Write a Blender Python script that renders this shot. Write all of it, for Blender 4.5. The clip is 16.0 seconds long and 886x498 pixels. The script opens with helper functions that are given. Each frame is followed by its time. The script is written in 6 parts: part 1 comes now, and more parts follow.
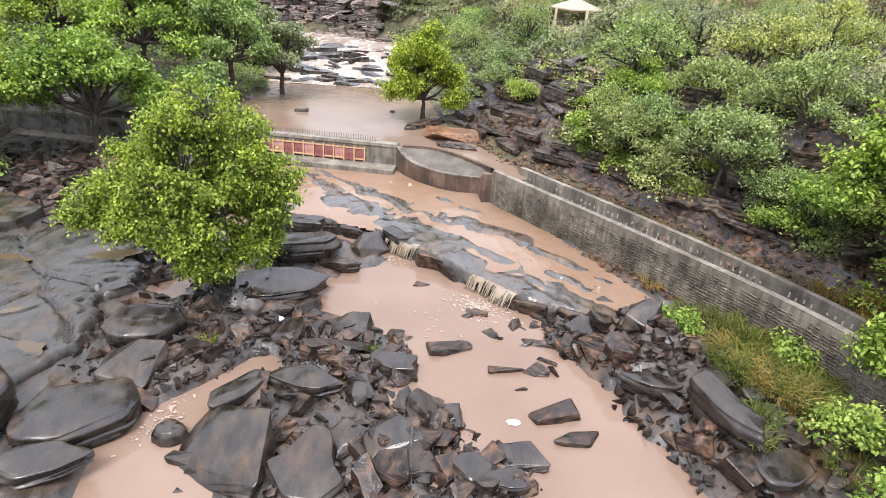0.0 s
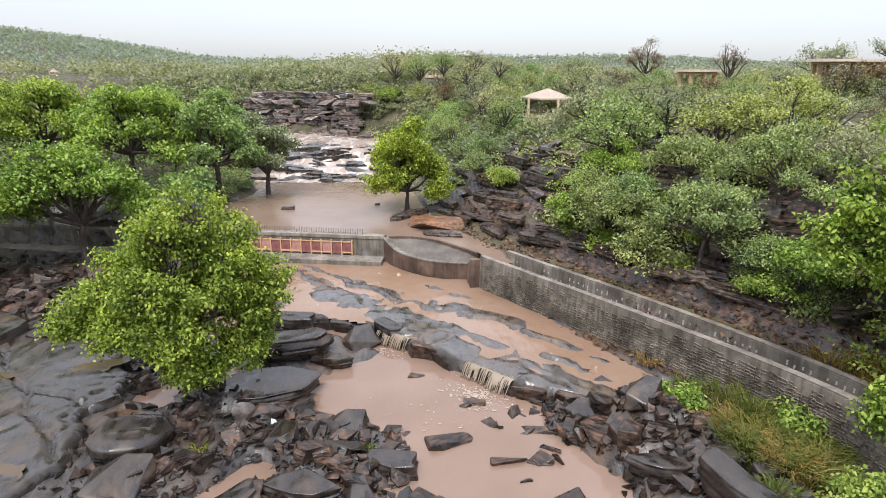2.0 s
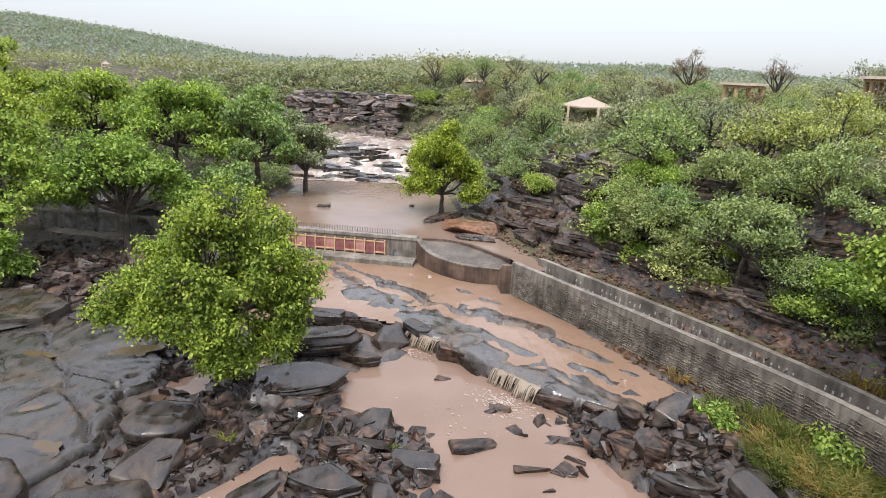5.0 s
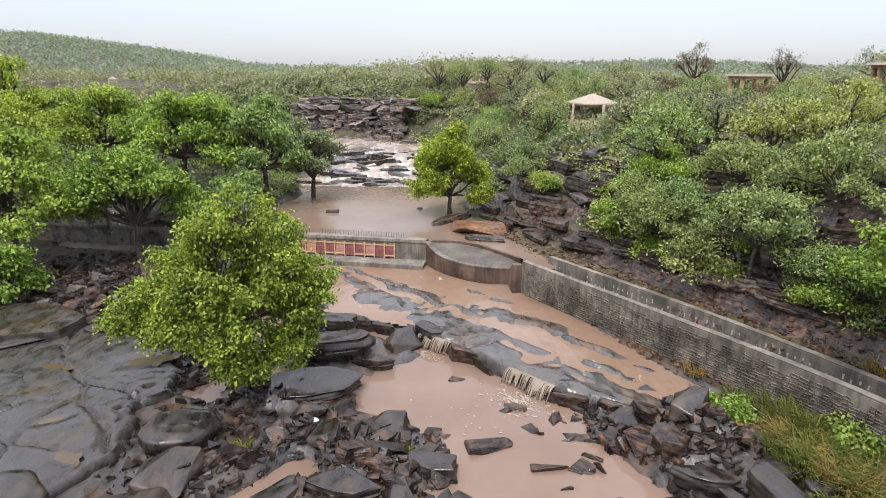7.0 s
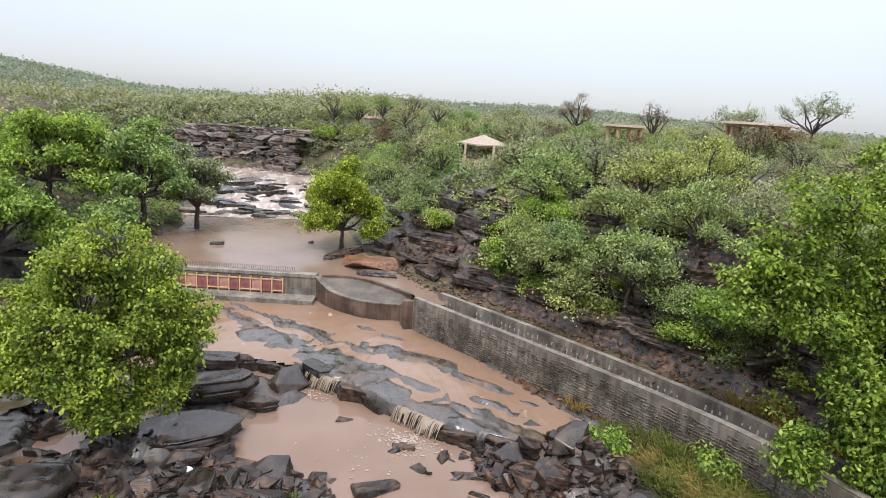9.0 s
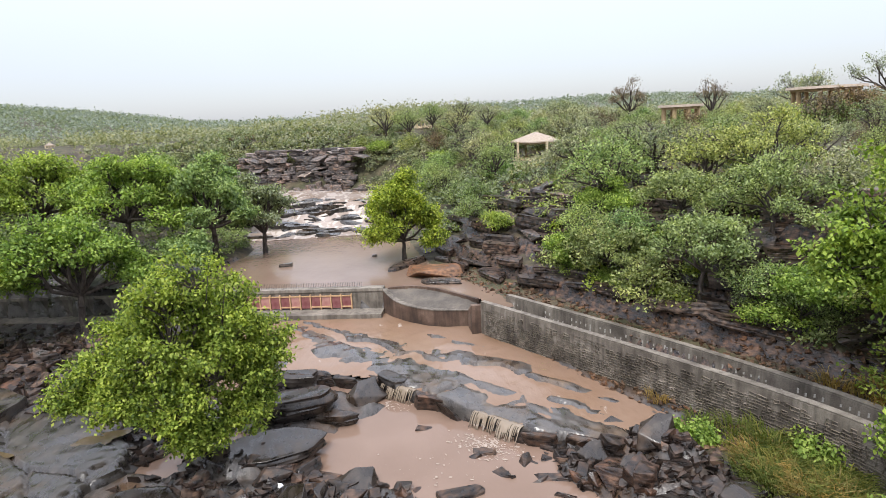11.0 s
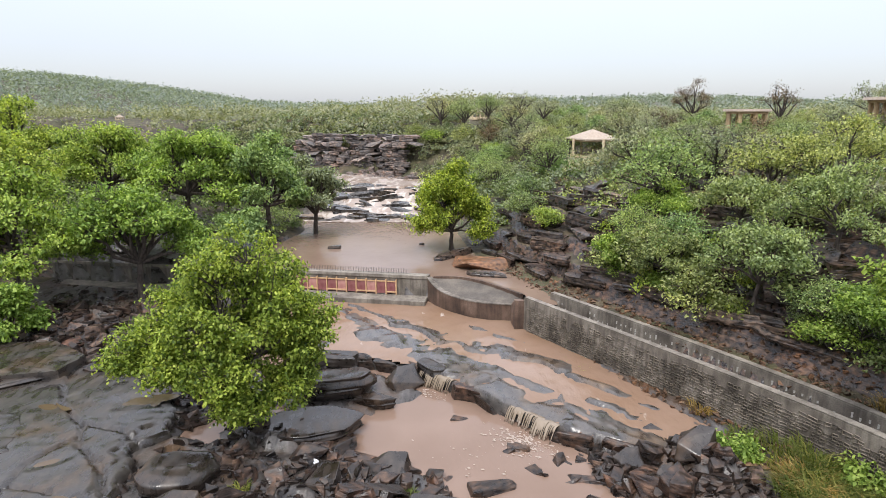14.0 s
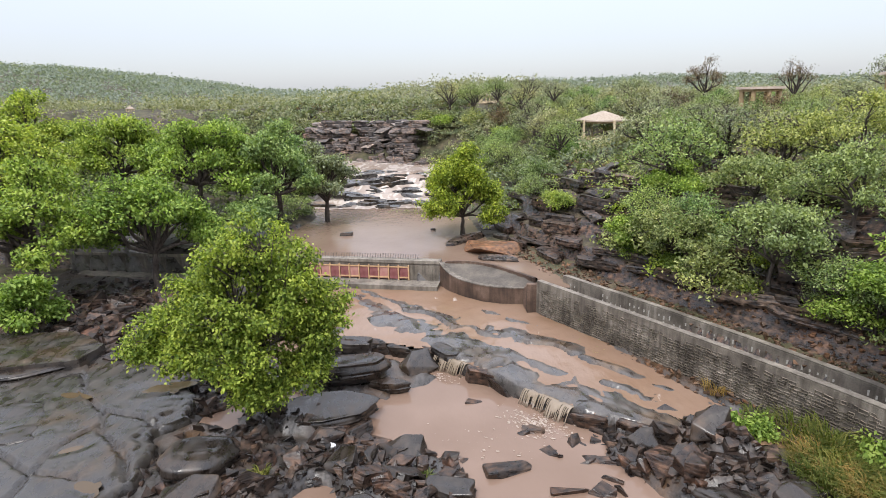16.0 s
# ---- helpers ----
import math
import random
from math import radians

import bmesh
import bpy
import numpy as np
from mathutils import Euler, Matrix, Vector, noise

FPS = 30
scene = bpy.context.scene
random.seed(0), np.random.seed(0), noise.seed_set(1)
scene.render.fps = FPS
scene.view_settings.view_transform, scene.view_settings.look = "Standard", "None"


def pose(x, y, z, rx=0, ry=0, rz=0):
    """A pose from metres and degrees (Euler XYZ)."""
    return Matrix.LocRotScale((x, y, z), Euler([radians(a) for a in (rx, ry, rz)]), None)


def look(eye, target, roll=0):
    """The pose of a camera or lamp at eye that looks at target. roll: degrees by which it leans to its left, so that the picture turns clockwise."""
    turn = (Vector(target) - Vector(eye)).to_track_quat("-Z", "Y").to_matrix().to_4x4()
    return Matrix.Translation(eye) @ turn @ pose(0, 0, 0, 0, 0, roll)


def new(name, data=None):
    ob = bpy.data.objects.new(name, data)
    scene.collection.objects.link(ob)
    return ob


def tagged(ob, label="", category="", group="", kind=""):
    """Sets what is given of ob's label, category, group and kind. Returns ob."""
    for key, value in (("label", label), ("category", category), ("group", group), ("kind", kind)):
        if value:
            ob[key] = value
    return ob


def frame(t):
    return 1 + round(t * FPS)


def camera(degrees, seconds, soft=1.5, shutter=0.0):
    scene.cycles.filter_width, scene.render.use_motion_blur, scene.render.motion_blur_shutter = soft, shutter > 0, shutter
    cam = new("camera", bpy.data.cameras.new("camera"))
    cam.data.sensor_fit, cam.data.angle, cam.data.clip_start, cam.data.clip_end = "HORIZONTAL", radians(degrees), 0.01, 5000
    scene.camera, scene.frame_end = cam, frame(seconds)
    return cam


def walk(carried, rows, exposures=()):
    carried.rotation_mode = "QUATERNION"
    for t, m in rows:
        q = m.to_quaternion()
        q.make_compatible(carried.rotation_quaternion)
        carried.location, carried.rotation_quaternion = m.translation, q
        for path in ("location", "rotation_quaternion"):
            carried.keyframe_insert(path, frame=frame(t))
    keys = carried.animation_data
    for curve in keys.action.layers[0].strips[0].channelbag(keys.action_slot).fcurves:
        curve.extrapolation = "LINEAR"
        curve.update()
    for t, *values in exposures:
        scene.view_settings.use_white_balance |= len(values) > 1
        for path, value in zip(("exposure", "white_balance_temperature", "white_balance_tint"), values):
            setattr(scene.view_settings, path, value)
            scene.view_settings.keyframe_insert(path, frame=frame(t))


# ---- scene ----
cam = camera(72.5, 16.0, soft=0.75)

# seconds, place, pan, tilt and roll of the hand-held camera
PATH = [
    (0.0, 0.07, -0.02, 11.83, -3.51, -24.79, -3.94),
    (0.5, -0.04, -0.02, 11.90, -2.14, -22.11, 0.73),
    (1.0, 0.01, 0.02, 11.91, -0.53, -18.73, -2.69),
    (1.5, 0.01, -0.00, 11.89, -2.56, -17.07, -2.13),
    (2.0, 0.03, 0.01, 11.92, -4.27, -16.63, -0.61),
    (2.5, -0.03, 0.01, 11.88, -2.06, -16.38, -1.44),
    (3.0, -0.03, 0.04, 11.95, -1.33, -16.19, -0.27),
    (3.5, -0.02, 0.00, 11.94, -1.32, -16.94, -4.66),
    (4.0, -0.04, 0.04, 11.92, -1.66, -15.87, -5.14),
    (4.5, -0.03, -0.02, 11.91, -2.79, -14.85, -5.17),
    (4.7, -0.04, -0.01, 11.92, -2.05, -16.42, -3.57),
    (6.8, -0.04, -0.04, 11.91, 0.23, -14.75, -0.68),
    (7.0, -0.05, -0.06, 11.87, -0.26, -16.13, -0.35),
    (7.5, 0.05, -0.01, 11.98, -4.16, -14.89, -3.14),
    (8.0, 0.06, -0.02, 12.01, -10.12, -12.21, -10.05),
    (8.5, 0.08, 0.03, 12.00, -13.30, -14.32, -3.76),
    (9.0, 0.05, 0.02, 11.98, -10.51, -12.59, -3.79),
    (9.5, 0.04, 0.03, 12.04, -7.43, -11.57, 0.41),
    (9.7, 0.02, 0.00, 12.02, -6.66, -11.41, 1.28),
    (11.8, 0.05, -0.00, 11.99, -3.67, -12.96, 2.38),
    (12.0, 0.03, -0.02, 11.96, -2.77, -13.09, 1.51),
    (12.5, 0.04, -0.02, 12.02, -2.60, -13.51, 0.44),
    (13.0, 0.01, 0.01, 11.97, -1.92, -13.28, -0.08),
    (13.5, -0.01, -0.01, 12.01, -0.82, -13.05, 0.03),
    (14.0, -0.00, 0.00, 12.00, 0.00, -12.96, -0.00),
    (14.5, 0.01, 0.01, 12.00, 0.00, -12.93, 0.35),
    (15.0, -0.01, -0.03, 12.03, 0.69, -13.43, 0.79),
    (15.5, -0.01, -0.02, 12.00, 0.85, -14.57, 1.30),
    (16.0, -0.02, -0.06, 11.99, 1.12, -14.33, 1.26),
]
walk(cam, [(t, pose(x, y, z, 90 + tilt, 0, pan) @ pose(0, 0, 0, 0, 0, -roll)) for t, x, y, z, pan, tilt, roll in PATH],
     [(0.0, 0.78), (0.5, 0.92), (1.0, 0.58), (1.5, 0.44), (3.0, 0.40), (4.7, 0.38), (7.0, 0.32), (9.0, 0.28), (12.0, 0.33), (16.0, 0.28)])

# ---- world and light: an overcast, rain-washed day ----
SKY_BRIGHT, SUN_STRENGTH = 0.72, 2.3
SUN_ELEVATION, SUN_TURN = radians(58), radians(200)
world = bpy.data.worlds.new("overcast_sky")
scene.world = world
world.use_nodes = True
wn, wl = world.node_tree.nodes, world.node_tree.links
wn.clear()


nishita = wn.new("ShaderNodeTexSky")
nishita.sky_type, nishita.sun_disc = "NISHITA", False
nishita.sun_elevation, nishita.sun_rotation = SUN_ELEVATION, SUN_TURN
nishita.air_density, nishita.dust_density = 1.0, 1.5
blue = wn.new("ShaderNodeBackground")
blue.inputs["Strength"].default_value = 0.05
wl.new(nishita.outputs[0], blue.inputs["Color"])
# cloud cover: three times as bright overhead as at the horizon
coords = wn.new("ShaderNodeTexCoord")
split = wn.new("ShaderNodeSeparateXYZ")
wl.new(coords.outputs["Generated"], split.inputs[0])
clouds = wn.new("ShaderNodeTexNoise")
clouds.inputs["Scale"].default_value, clouds.inputs["Detail"].default_value = 1.6, 4
wl.new(coords.outputs["Generated"], clouds.inputs["Vector"])
lift = wn.new("ShaderNodeMapRange")
for key, value in (("From Min", 0.0), ("From Max", 1.0), ("To Min", 0.58), ("To Max", 2.6)):
    lift.inputs[key].default_value = value
wl.new(split.outputs["Z"], lift.inputs["Value"])
uneven = wn.new("ShaderNodeMapRange")
for key, value in (("From Min", 0.3), ("From Max", 0.7), ("To Min", 0.96), ("To Max", 1.04)):
    uneven.inputs[key].default_value = value
wl.new(clouds.outputs["Fac"], uneven.inputs["Value"])
times = wn.new("ShaderNodeMath")
times.operation = "MULTIPLY"
wl.new(lift.outputs[0], times.inputs[0])
wl.new(uneven.outputs[0], times.inputs[1])
gain = wn.new("ShaderNodeMath")
gain.operation = "MULTIPLY"
gain.inputs[1].default_value = SKY_BRIGHT
wl.new(times.outputs[0], gain.inputs[0])
cloud = wn.new("ShaderNodeBackground")
cloud.inputs["Color"].default_value = (0.925, 0.95, 1.06, 1)
wl.new(gain.outputs[0], cloud.inputs["Strength"])
both = wn.new("ShaderNodeAddShader")
wl.new(blue.outputs[0], both.inputs[0])
wl.new(cloud.outputs[0], both.inputs[1])
wout = wn.new("ShaderNodeOutputWorld")
wl.new(both.outputs[0], wout.inputs["Surface"])

sun = new("sun", bpy.data.lights.new("sun", "SUN"))
sun.data.energy, sun.data.angle, sun.data.color = SUN_STRENGTH, radians(20), (1.0, 0.97, 0.92)
sun.matrix_world = look((0, 0, 60), (0 - 60 * math.sin(SUN_TURN) / math.tan(SUN_ELEVATION), -60 * math.cos(SUN_TURN) / math.tan(SUN_ELEVATION), 0))


# ---- materials ----
def material(name):
    m = bpy.data.materials.new(name)
    m.use_nodes = True
    return m, m.node_tree.nodes, m.node_tree.links, m.node_tree.nodes["Principled BSDF"]


def ramp(nodes, links, source, *stops):
    r = nodes.new("ShaderNodeValToRGB")
    while len(r.color_ramp.elements) < len(stops):
        r.color_ramp.elements.new(0.5)
    for e, (at, colour) in zip(r.color_ramp.elements, stops):
        e.position, e.color = at, (*colour, 1)
    links.new(source, r.inputs[0])
    return r.outputs[0]


def texture(nodes, links, scale, detail=6, stretch=(1, 1, 1), turn=(0, 0, 0), kind="ShaderNodeTexNoise", space="Object"):
    c, m, n = nodes.new("ShaderNodeTexCoord"), nodes.new("ShaderNodeMapping"), nodes.new(kind)
    m.inputs["Scale"].default_value = stretch
    m.inputs["Rotation"].default_value = [radians(a) for a in turn]
    if space == "World":
        g = nodes.new("ShaderNodeNewGeometry")
        links.new(g.outputs["Position"], m.inputs[0])
    else:
        links.new(c.outputs[space], m.inputs[0])
    links.new(m.outputs[0], n.inputs["Vector"])
    n.inputs["Scale"].default_value = scale
    if kind == "ShaderNodeTexNoise":
        n.inputs["Detail"].default_value = detail
    return n


def mix(nodes, links, fac, a, b, blend="MIX"):
    n = nodes.new("ShaderNodeMix")
    n.data_type, n.blend_type = "RGBA", blend
    for socket, value in ((n.inputs[0], fac), (n.inputs[6], a), (n.inputs[7], b)):
        if isinstance(value, bpy.types.NodeSocket):
            links.new(value, socket)
        else:
            socket.default_value = value if isinstance(value, float) else (*value, 1)
    return n.outputs[2]


def relief(nodes, links, bsdf, *sources):
    """Bump from (height, strength, distance) triples, coarse to fine."""
    last = None
    for height, strength, distance in sources:
        b = nodes.new("ShaderNodeBump")
        b.inputs["Strength"].default_value, b.inputs["Distance"].default_value = strength, distance
        links.new(height, b.inputs["Height"])
        if last:
            links.new(last, b.inputs["Normal"])
        last = b.outputs[0]
    links.new(last, bsdf.inputs["Normal"])


def rock_material(name, dark, mid, light, wet=0.3, dry=0.6, strata=7.0, spread=0.4, film=0.0):
    m, n, l, p = material(name)
    big = texture(n, l, 0.9, 8, space="World")
    patch = texture(n, l, 3.4, 6, (1, 1, 1.6), space="World")
    fine = texture(n, l, 22, 8, space="World")
    layers = texture(n, l, 2.2, 6, (1, 1, strata), (7, 5, 0), space="World")
    body = ramp(n, l, patch.outputs["Fac"], (0.34, dark), (0.5, mid), (0.7, light))
    rust = ramp(n, l, big.outputs["Fac"], (0.38, (0.9, 0.92, 0.95)), (0.52, (1, 1, 1)), (0.68, (1.2, 1.02, 0.9)))
    c = mix(n, l, 1.0, body, rust, "MULTIPLY")
    band = ramp(n, l, layers.outputs["Fac"], (0.36, (0.6, 0.59, 0.58)), (0.5, (1, 1, 1)), (0.7, (1.2, 1.18, 1.15)))
    c = mix(n, l, 0.6, c, band, "MULTIPLY")
    grain = ramp(n, l, fine.outputs["Fac"], (0.3, (0.65, 0.64, 0.63)), (0.7, (1.3, 1.28, 1.25)))
    c = mix(n, l, 0.7, c, grain, "MULTIPLY")
    info = n.new("ShaderNodeObjectInfo")
    tone = ramp(n, l, info.outputs["Random"], (0.0, (1 - spread, 1 - spread, 1 - spread)), (0.5, (1, 0.96, 0.93)), (0.75, (1.3, 1.08, 0.95)), (0.9, (1.3, 1.3, 1.3)), (1.0, (1.9, 1.78, 1.66)))
    c = mix(n, l, 1.0, c, tone, "MULTIPLY")
    g = n.new("ShaderNodeNewGeometry")
    piece = ramp(n, l, g.outputs["Random Per Island"], (0.0, (0.6, 0.58, 0.58)), (0.5, (1, 0.97, 0.95)), (1.0, (1.5, 1.35, 1.22)))
    c = mix(n, l, 0.8, c, piece, "MULTIPLY")
    l.new(c, p.inputs["Base Color"])
    rough = n.new("ShaderNodeMapRange")
    rough.inputs["From Min"].default_value, rough.inputs["From Max"].default_value = 0.38, 0.62
    rough.inputs["To Min"].default_value, rough.inputs["To Max"].default_value = wet, dry
    l.new(patch.outputs["Fac"], rough.inputs["Value"])
    l.new(rough.outputs[0], p.inputs["Roughness"])
    p.inputs["Coat Weight"].default_value, p.inputs["Coat Roughness"].default_value, p.inputs["Coat IOR"].default_value = film, 0.14, 1.4
    relief(n, l, p, (layers.outputs["Fac"], 0.6, 0.07), (patch.outputs["Fac"], 0.35, 0.06), (fine.outputs["Fac"], 0.4, 0.015))
    return m


def wet_slab_material(name, dark, mid, light, film=0.9):
    """Smooth bedrock under a film of rain: dark and even, matt where it has drained, stained along its layers."""
    m, n, l, p = material(name)
    big = texture(n, l, 0.55, 5, (1, 1, 1), space="World")
    mid_scale = texture(n, l, 2.6, 6, (1.0, 0.5, 1.0), (0, 0, 40), space="World")
    fine = texture(n, l, 16, 6, space="World")
    c = ramp(n, l, mid_scale.outputs["Fac"], (0.3, dark), (0.52, mid), (0.74, light))
    stain = ramp(n, l, big.outputs["Fac"], (0.40, (0.85, 0.88, 0.92)), (0.55, (1, 1, 1)), (0.68, (1.35, 1.08, 0.80)))
    c = mix(n, l, 1.0, c, stain, "MULTIPLY")
    grain = ramp(n, l, fine.outputs["Fac"], (0.32, (0.72, 0.72, 0.72)), (0.68, (1.2, 1.2, 1.2)))
    l.new(mix(n, l, 0.8, c, grain, "MULTIPLY"), p.inputs["Base Color"])
    rough = ramp(n, l, mid_scale.outputs["Fac"], (0.35, (0.16, 0.16, 0.16)), (0.68, (0.5, 0.5, 0.5)))
    l.new(rough, p.inputs["Roughness"])
    wet = ramp(n, l, big.outputs["Fac"], (0.38, (film, film, film)), (0.62, (film * 0.3, film * 0.3, film * 0.3)))
    l.new(wet, p.inputs["Coat Weight"])
    p.inputs["Coat Roughness"].default_value, p.inputs["Coat IOR"].default_value = 0.07, 1.4
    relief(n, l, p, (mid_scale.outputs["Fac"], 0.35, 0.05), (fine.outputs["Fac"], 0.35, 0.012))
    return m


WET_ROCK = rock_material("wet_sandstone", (0.007, 0.005, 0.0042), (0.030, 0.0202, 0.0153), (0.095, 0.063, 0.045), 0.26, 0.6)
BOULDER_ROCK = wet_slab_material("worn_boulder", (0.011, 0.0085, 0.0072), (0.030, 0.0228, 0.0182), (0.066, 0.050, 0.039), 0.2)
SLAB_ROCK = wet_slab_material("bedrock_slab", (0.018, 0.015, 0.013), (0.040, 0.0335, 0.0285), (0.075, 0.062, 0.050), 0.4)
SHELF_ROCK = wet_slab_material("washed_bedrock", (0.036, 0.031, 0.028), (0.075, 0.064, 0.056), (0.125, 0.105, 0.088), 0.7)
LEDGE_ROCK = rock_material("ledge_rock", (0.0065, 0.005, 0.0045), (0.030, 0.0225, 0.0185), (0.12, 0.09, 0.07), 0.22, 0.6, film=0.15)
CLIFF_ROCK = rock_material("cliff_rock", (0.055, 0.053, 0.056), (0.12, 0.112, 0.112), (0.25, 0.215, 0.185), 0.6, 0.85, 9.0)


def ground_material():
    m, n, l, p = material("stony_ground")
    big = texture(n, l, 0.16, 6, space="World")
    mid = texture(n, l, 1.2, 8, space="World")
    fine = texture(n, l, 9, 8, space="World")
    earth = ramp(n, l, mid.outputs["Fac"], (0.32, (0.03, 0.022, 0.017)), (0.5, (0.07, 0.055, 0.033)), (0.68, (0.13, 0.096, 0.058)))
    scrub = ramp(n, l, mid.outputs["Fac"], (0.3, (0.03, 0.03, 0.014)), (0.6, (0.075, 0.07, 0.03)), (0.75, (0.12, 0.09, 0.05)))
    patch = ramp(n, l, big.outputs["Fac"], (0.44, (0, 0, 0)), (0.58, (1, 1, 1)))
    c = mix(n, l, patch, earth, scrub)
    grain = ramp(n, l, fine.outputs["Fac"], (0.3, (0.6, 0.6, 0.6)), (0.7, (1.2, 1.2, 1.2)))
    c = mix(n, l, 0.8, c, grain, "MULTIPLY")
    l.new(c, p.inputs["Base Color"])
    p.inputs["Roughness"].default_value = 0.8
    relief(n, l, p, (mid.outputs["Fac"], 0.7, 0.25), (fine.outputs["Fac"], 0.5, 0.05))
    return m


def bed_material():
    m, n, l, p = material("wet_river_bed")
    big = texture(n, l, 0.45, 6, (1, 1, 1), space="World")
    mid = texture(n, l, 2.4, 8, (1.0, 0.4, 1), (0, 0, 35), space="World")
    fine = texture(n, l, 13, 8, space="World")
    c = ramp(n, l, mid.outputs["Fac"], (0.3, (0.02, 0.017, 0.015)), (0.52, (0.055, 0.048, 0.044)), (0.72, (0.11, 0.098, 0.09)))
    mud = ramp(n, l, big.outputs["Fac"], (0.50, (0, 0, 0)), (0.66, (1, 1, 1)))
    c = mix(n, l, mud, c, (0.09, 0.055, 0.033))
    grain = ramp(n, l, fine.outputs["Fac"], (0.3, (0.6, 0.6, 0.6)), (0.7, (1.25, 1.25, 1.25)))
    c = mix(n, l, 0.8, c, grain, "MULTIPLY")
    l.new(c, p.inputs["Base Color"])
    rough = ramp(n, l, mid.outputs["Fac"], (0.35, (0.18, 0.18, 0.18)), (0.65, (0.5, 0.5, 0.5)))
    l.new(rough, p.inputs["Roughness"])
    relief(n, l, p, (mid.outputs["Fac"], 0.6, 0.12), (fine.outputs["Fac"], 0.4, 0.03))
    return m


def water_material(name, a, b, ripple=0.12, foam=0.0, rough=0.06):
    m, n, l, p = material(name)
    silt = texture(n, l, 0.22, 5, (1, 1, 1), space="World")
    waves = texture(n, l, 3.2, 4, (1, 0.55, 1), (0, 0, 30), space="World")
    c = ramp(n, l, silt.outputs["Fac"], (0.35, a), (0.65, b))
    if foam:
        froth = texture(n, l, 1.5, 8, (1.0, 0.35, 1), (0, 0, -38), space="World")
        f = ramp(n, l, froth.outputs["Fac"], (foam, (0, 0, 0)), (foam + 0.07, (1, 1, 1)))
        c = mix(n, l, f, c, (0.48, 0.42, 0.37))
    l.new(c, p.inputs["Base Color"])
    p.inputs["Roughness"].default_value, p.inputs["IOR"].default_value = rough, 1.33
    relief(n, l, p, (waves.outputs["Fac"], ripple, 0.08))
    return m


def concrete_material(name, tones, stain=0.6, courses=0.0):
    m, n, l, p = material(name)
    big = texture(n, l, 0.9, 8, space="World")
    streak = texture(n, l, 5.0, 6, (1, 1, 0.12), space="World")
    fine = texture(n, l, 26, 6, space="World")
    c = ramp(n, l, big.outputs["Fac"], (0.32, tones[0]), (0.5, tones[1]), (0.7, tones[2]))
    s = ramp(n, l, streak.outputs["Fac"], (0.38, (0.35, 0.33, 0.31)), (0.56, (1, 1, 1)))
    c = mix(n, l, stain, c, s, "MULTIPLY")
    g = ramp(n, l, fine.outputs["Fac"], (0.3, (0.72, 0.72, 0.72)), (0.7, (1.2, 1.2, 1.2)))
    c = mix(n, l, 0.8, c, g, "MULTIPLY")
    l.new(c, p.inputs["Base Color"])
    p.inputs["Roughness"].default_value = 0.75
    relief(n, l, p, (big.outputs["Fac"], 0.4, 0.04), (fine.outputs["Fac"], 0.5, 0.012))
    return m


def leaf_material(name, low, mid, high, young=None):
    m, n, l, p = material(name)
    g = n.new("ShaderNodeNewGeometry")
    c = ramp(n, l, g.outputs["Random Per Island"], (0.05, low), (0.5, mid), (0.95, young or high))
    patch = texture(n, l, 0.8, 3)
    tone = ramp(n, l, patch.outputs["Fac"], (0.3, (0.6, 0.66, 0.66)), (0.7, (1.35, 1.28, 1.15)))
    c = mix(n, l, 0.9, c, tone, "MULTIPLY")
    info = n.new("ShaderNodeObjectInfo")
    each = ramp(n, l, info.outputs["Random"], (0.0, (0.70, 0.77, 0.72)), (0.35, (1, 1, 1)), (0.7, (1.1, 1.0, 1.0)), (1.0, (1.4, 1.2, 0.95)))
    c = mix(n, l, 0.8, c, each, "MULTIPLY")
    l.new(c, p.inputs["Base Color"])
    p.inputs["Roughness"].default_value = 0.55
    p.inputs["Specular IOR Level"].default_value = 0.22
    t, s = n.new("ShaderNodeBsdfTranslucent"), n.new("ShaderNodeMixShader")
    warm = mix(n, l, 1.0, c, (1.3, 1.35, 0.6), "MULTIPLY")
    l.new(warm, t.inputs["Color"])
    s.inputs[0].default_value = 0.38
    l.new(p.outputs[0], s.inputs[1])
    l.new(t.outputs[0], s.inputs[2])
    l.new(s.outputs[0], n["Material Output"].inputs["Surface"])
    return m


def plain_material(name, a, b, scale=6.0, rough=0.7, stretch=(1, 1, 1)):
    m, n, l, p = material(name)
    t = texture(n, l, scale, 7, stretch)
    l.new(ramp(n, l, t.outputs["Fac"], (0.35, a), (0.65, b)), p.inputs["Base Color"])
    p.inputs["Roughness"].default_value = rough
    relief(n, l, p, (t.outputs["Fac"], 0.5, 0.02))
    return m


GROUND, BED = ground_material(), bed_material()
POOL_WATER = water_material("muddy_pool_water", (0.185, 0.122, 0.089), (0.225, 0.153, 0.116))
SHELF_WATER = water_material("muddy_running_water", (0.20, 0.122, 0.076), (0.25, 0.17, 0.125), 0.4, 0.70)
UPPER_WATER = water_material("muddy_upper_water", (0.18, 0.122, 0.09), (0.225, 0.157, 0.118), 0.2, rough=0.14)
WHITE_WATER = water_material("white_water", (0.24, 0.175, 0.13), (0.36, 0.30, 0.26), 0.7, 0.50, 0.25)
CONCRETE = concrete_material("weathered_concrete", ((0.07, 0.058, 0.046), (0.155, 0.132, 0.107), (0.26, 0.228, 0.19)), 0.6)
CONCRETE_CAP = concrete_material("concrete_cap", ((0.12, 0.102, 0.084), (0.21, 0.182, 0.15), (0.30, 0.265, 0.22)), 0.5)
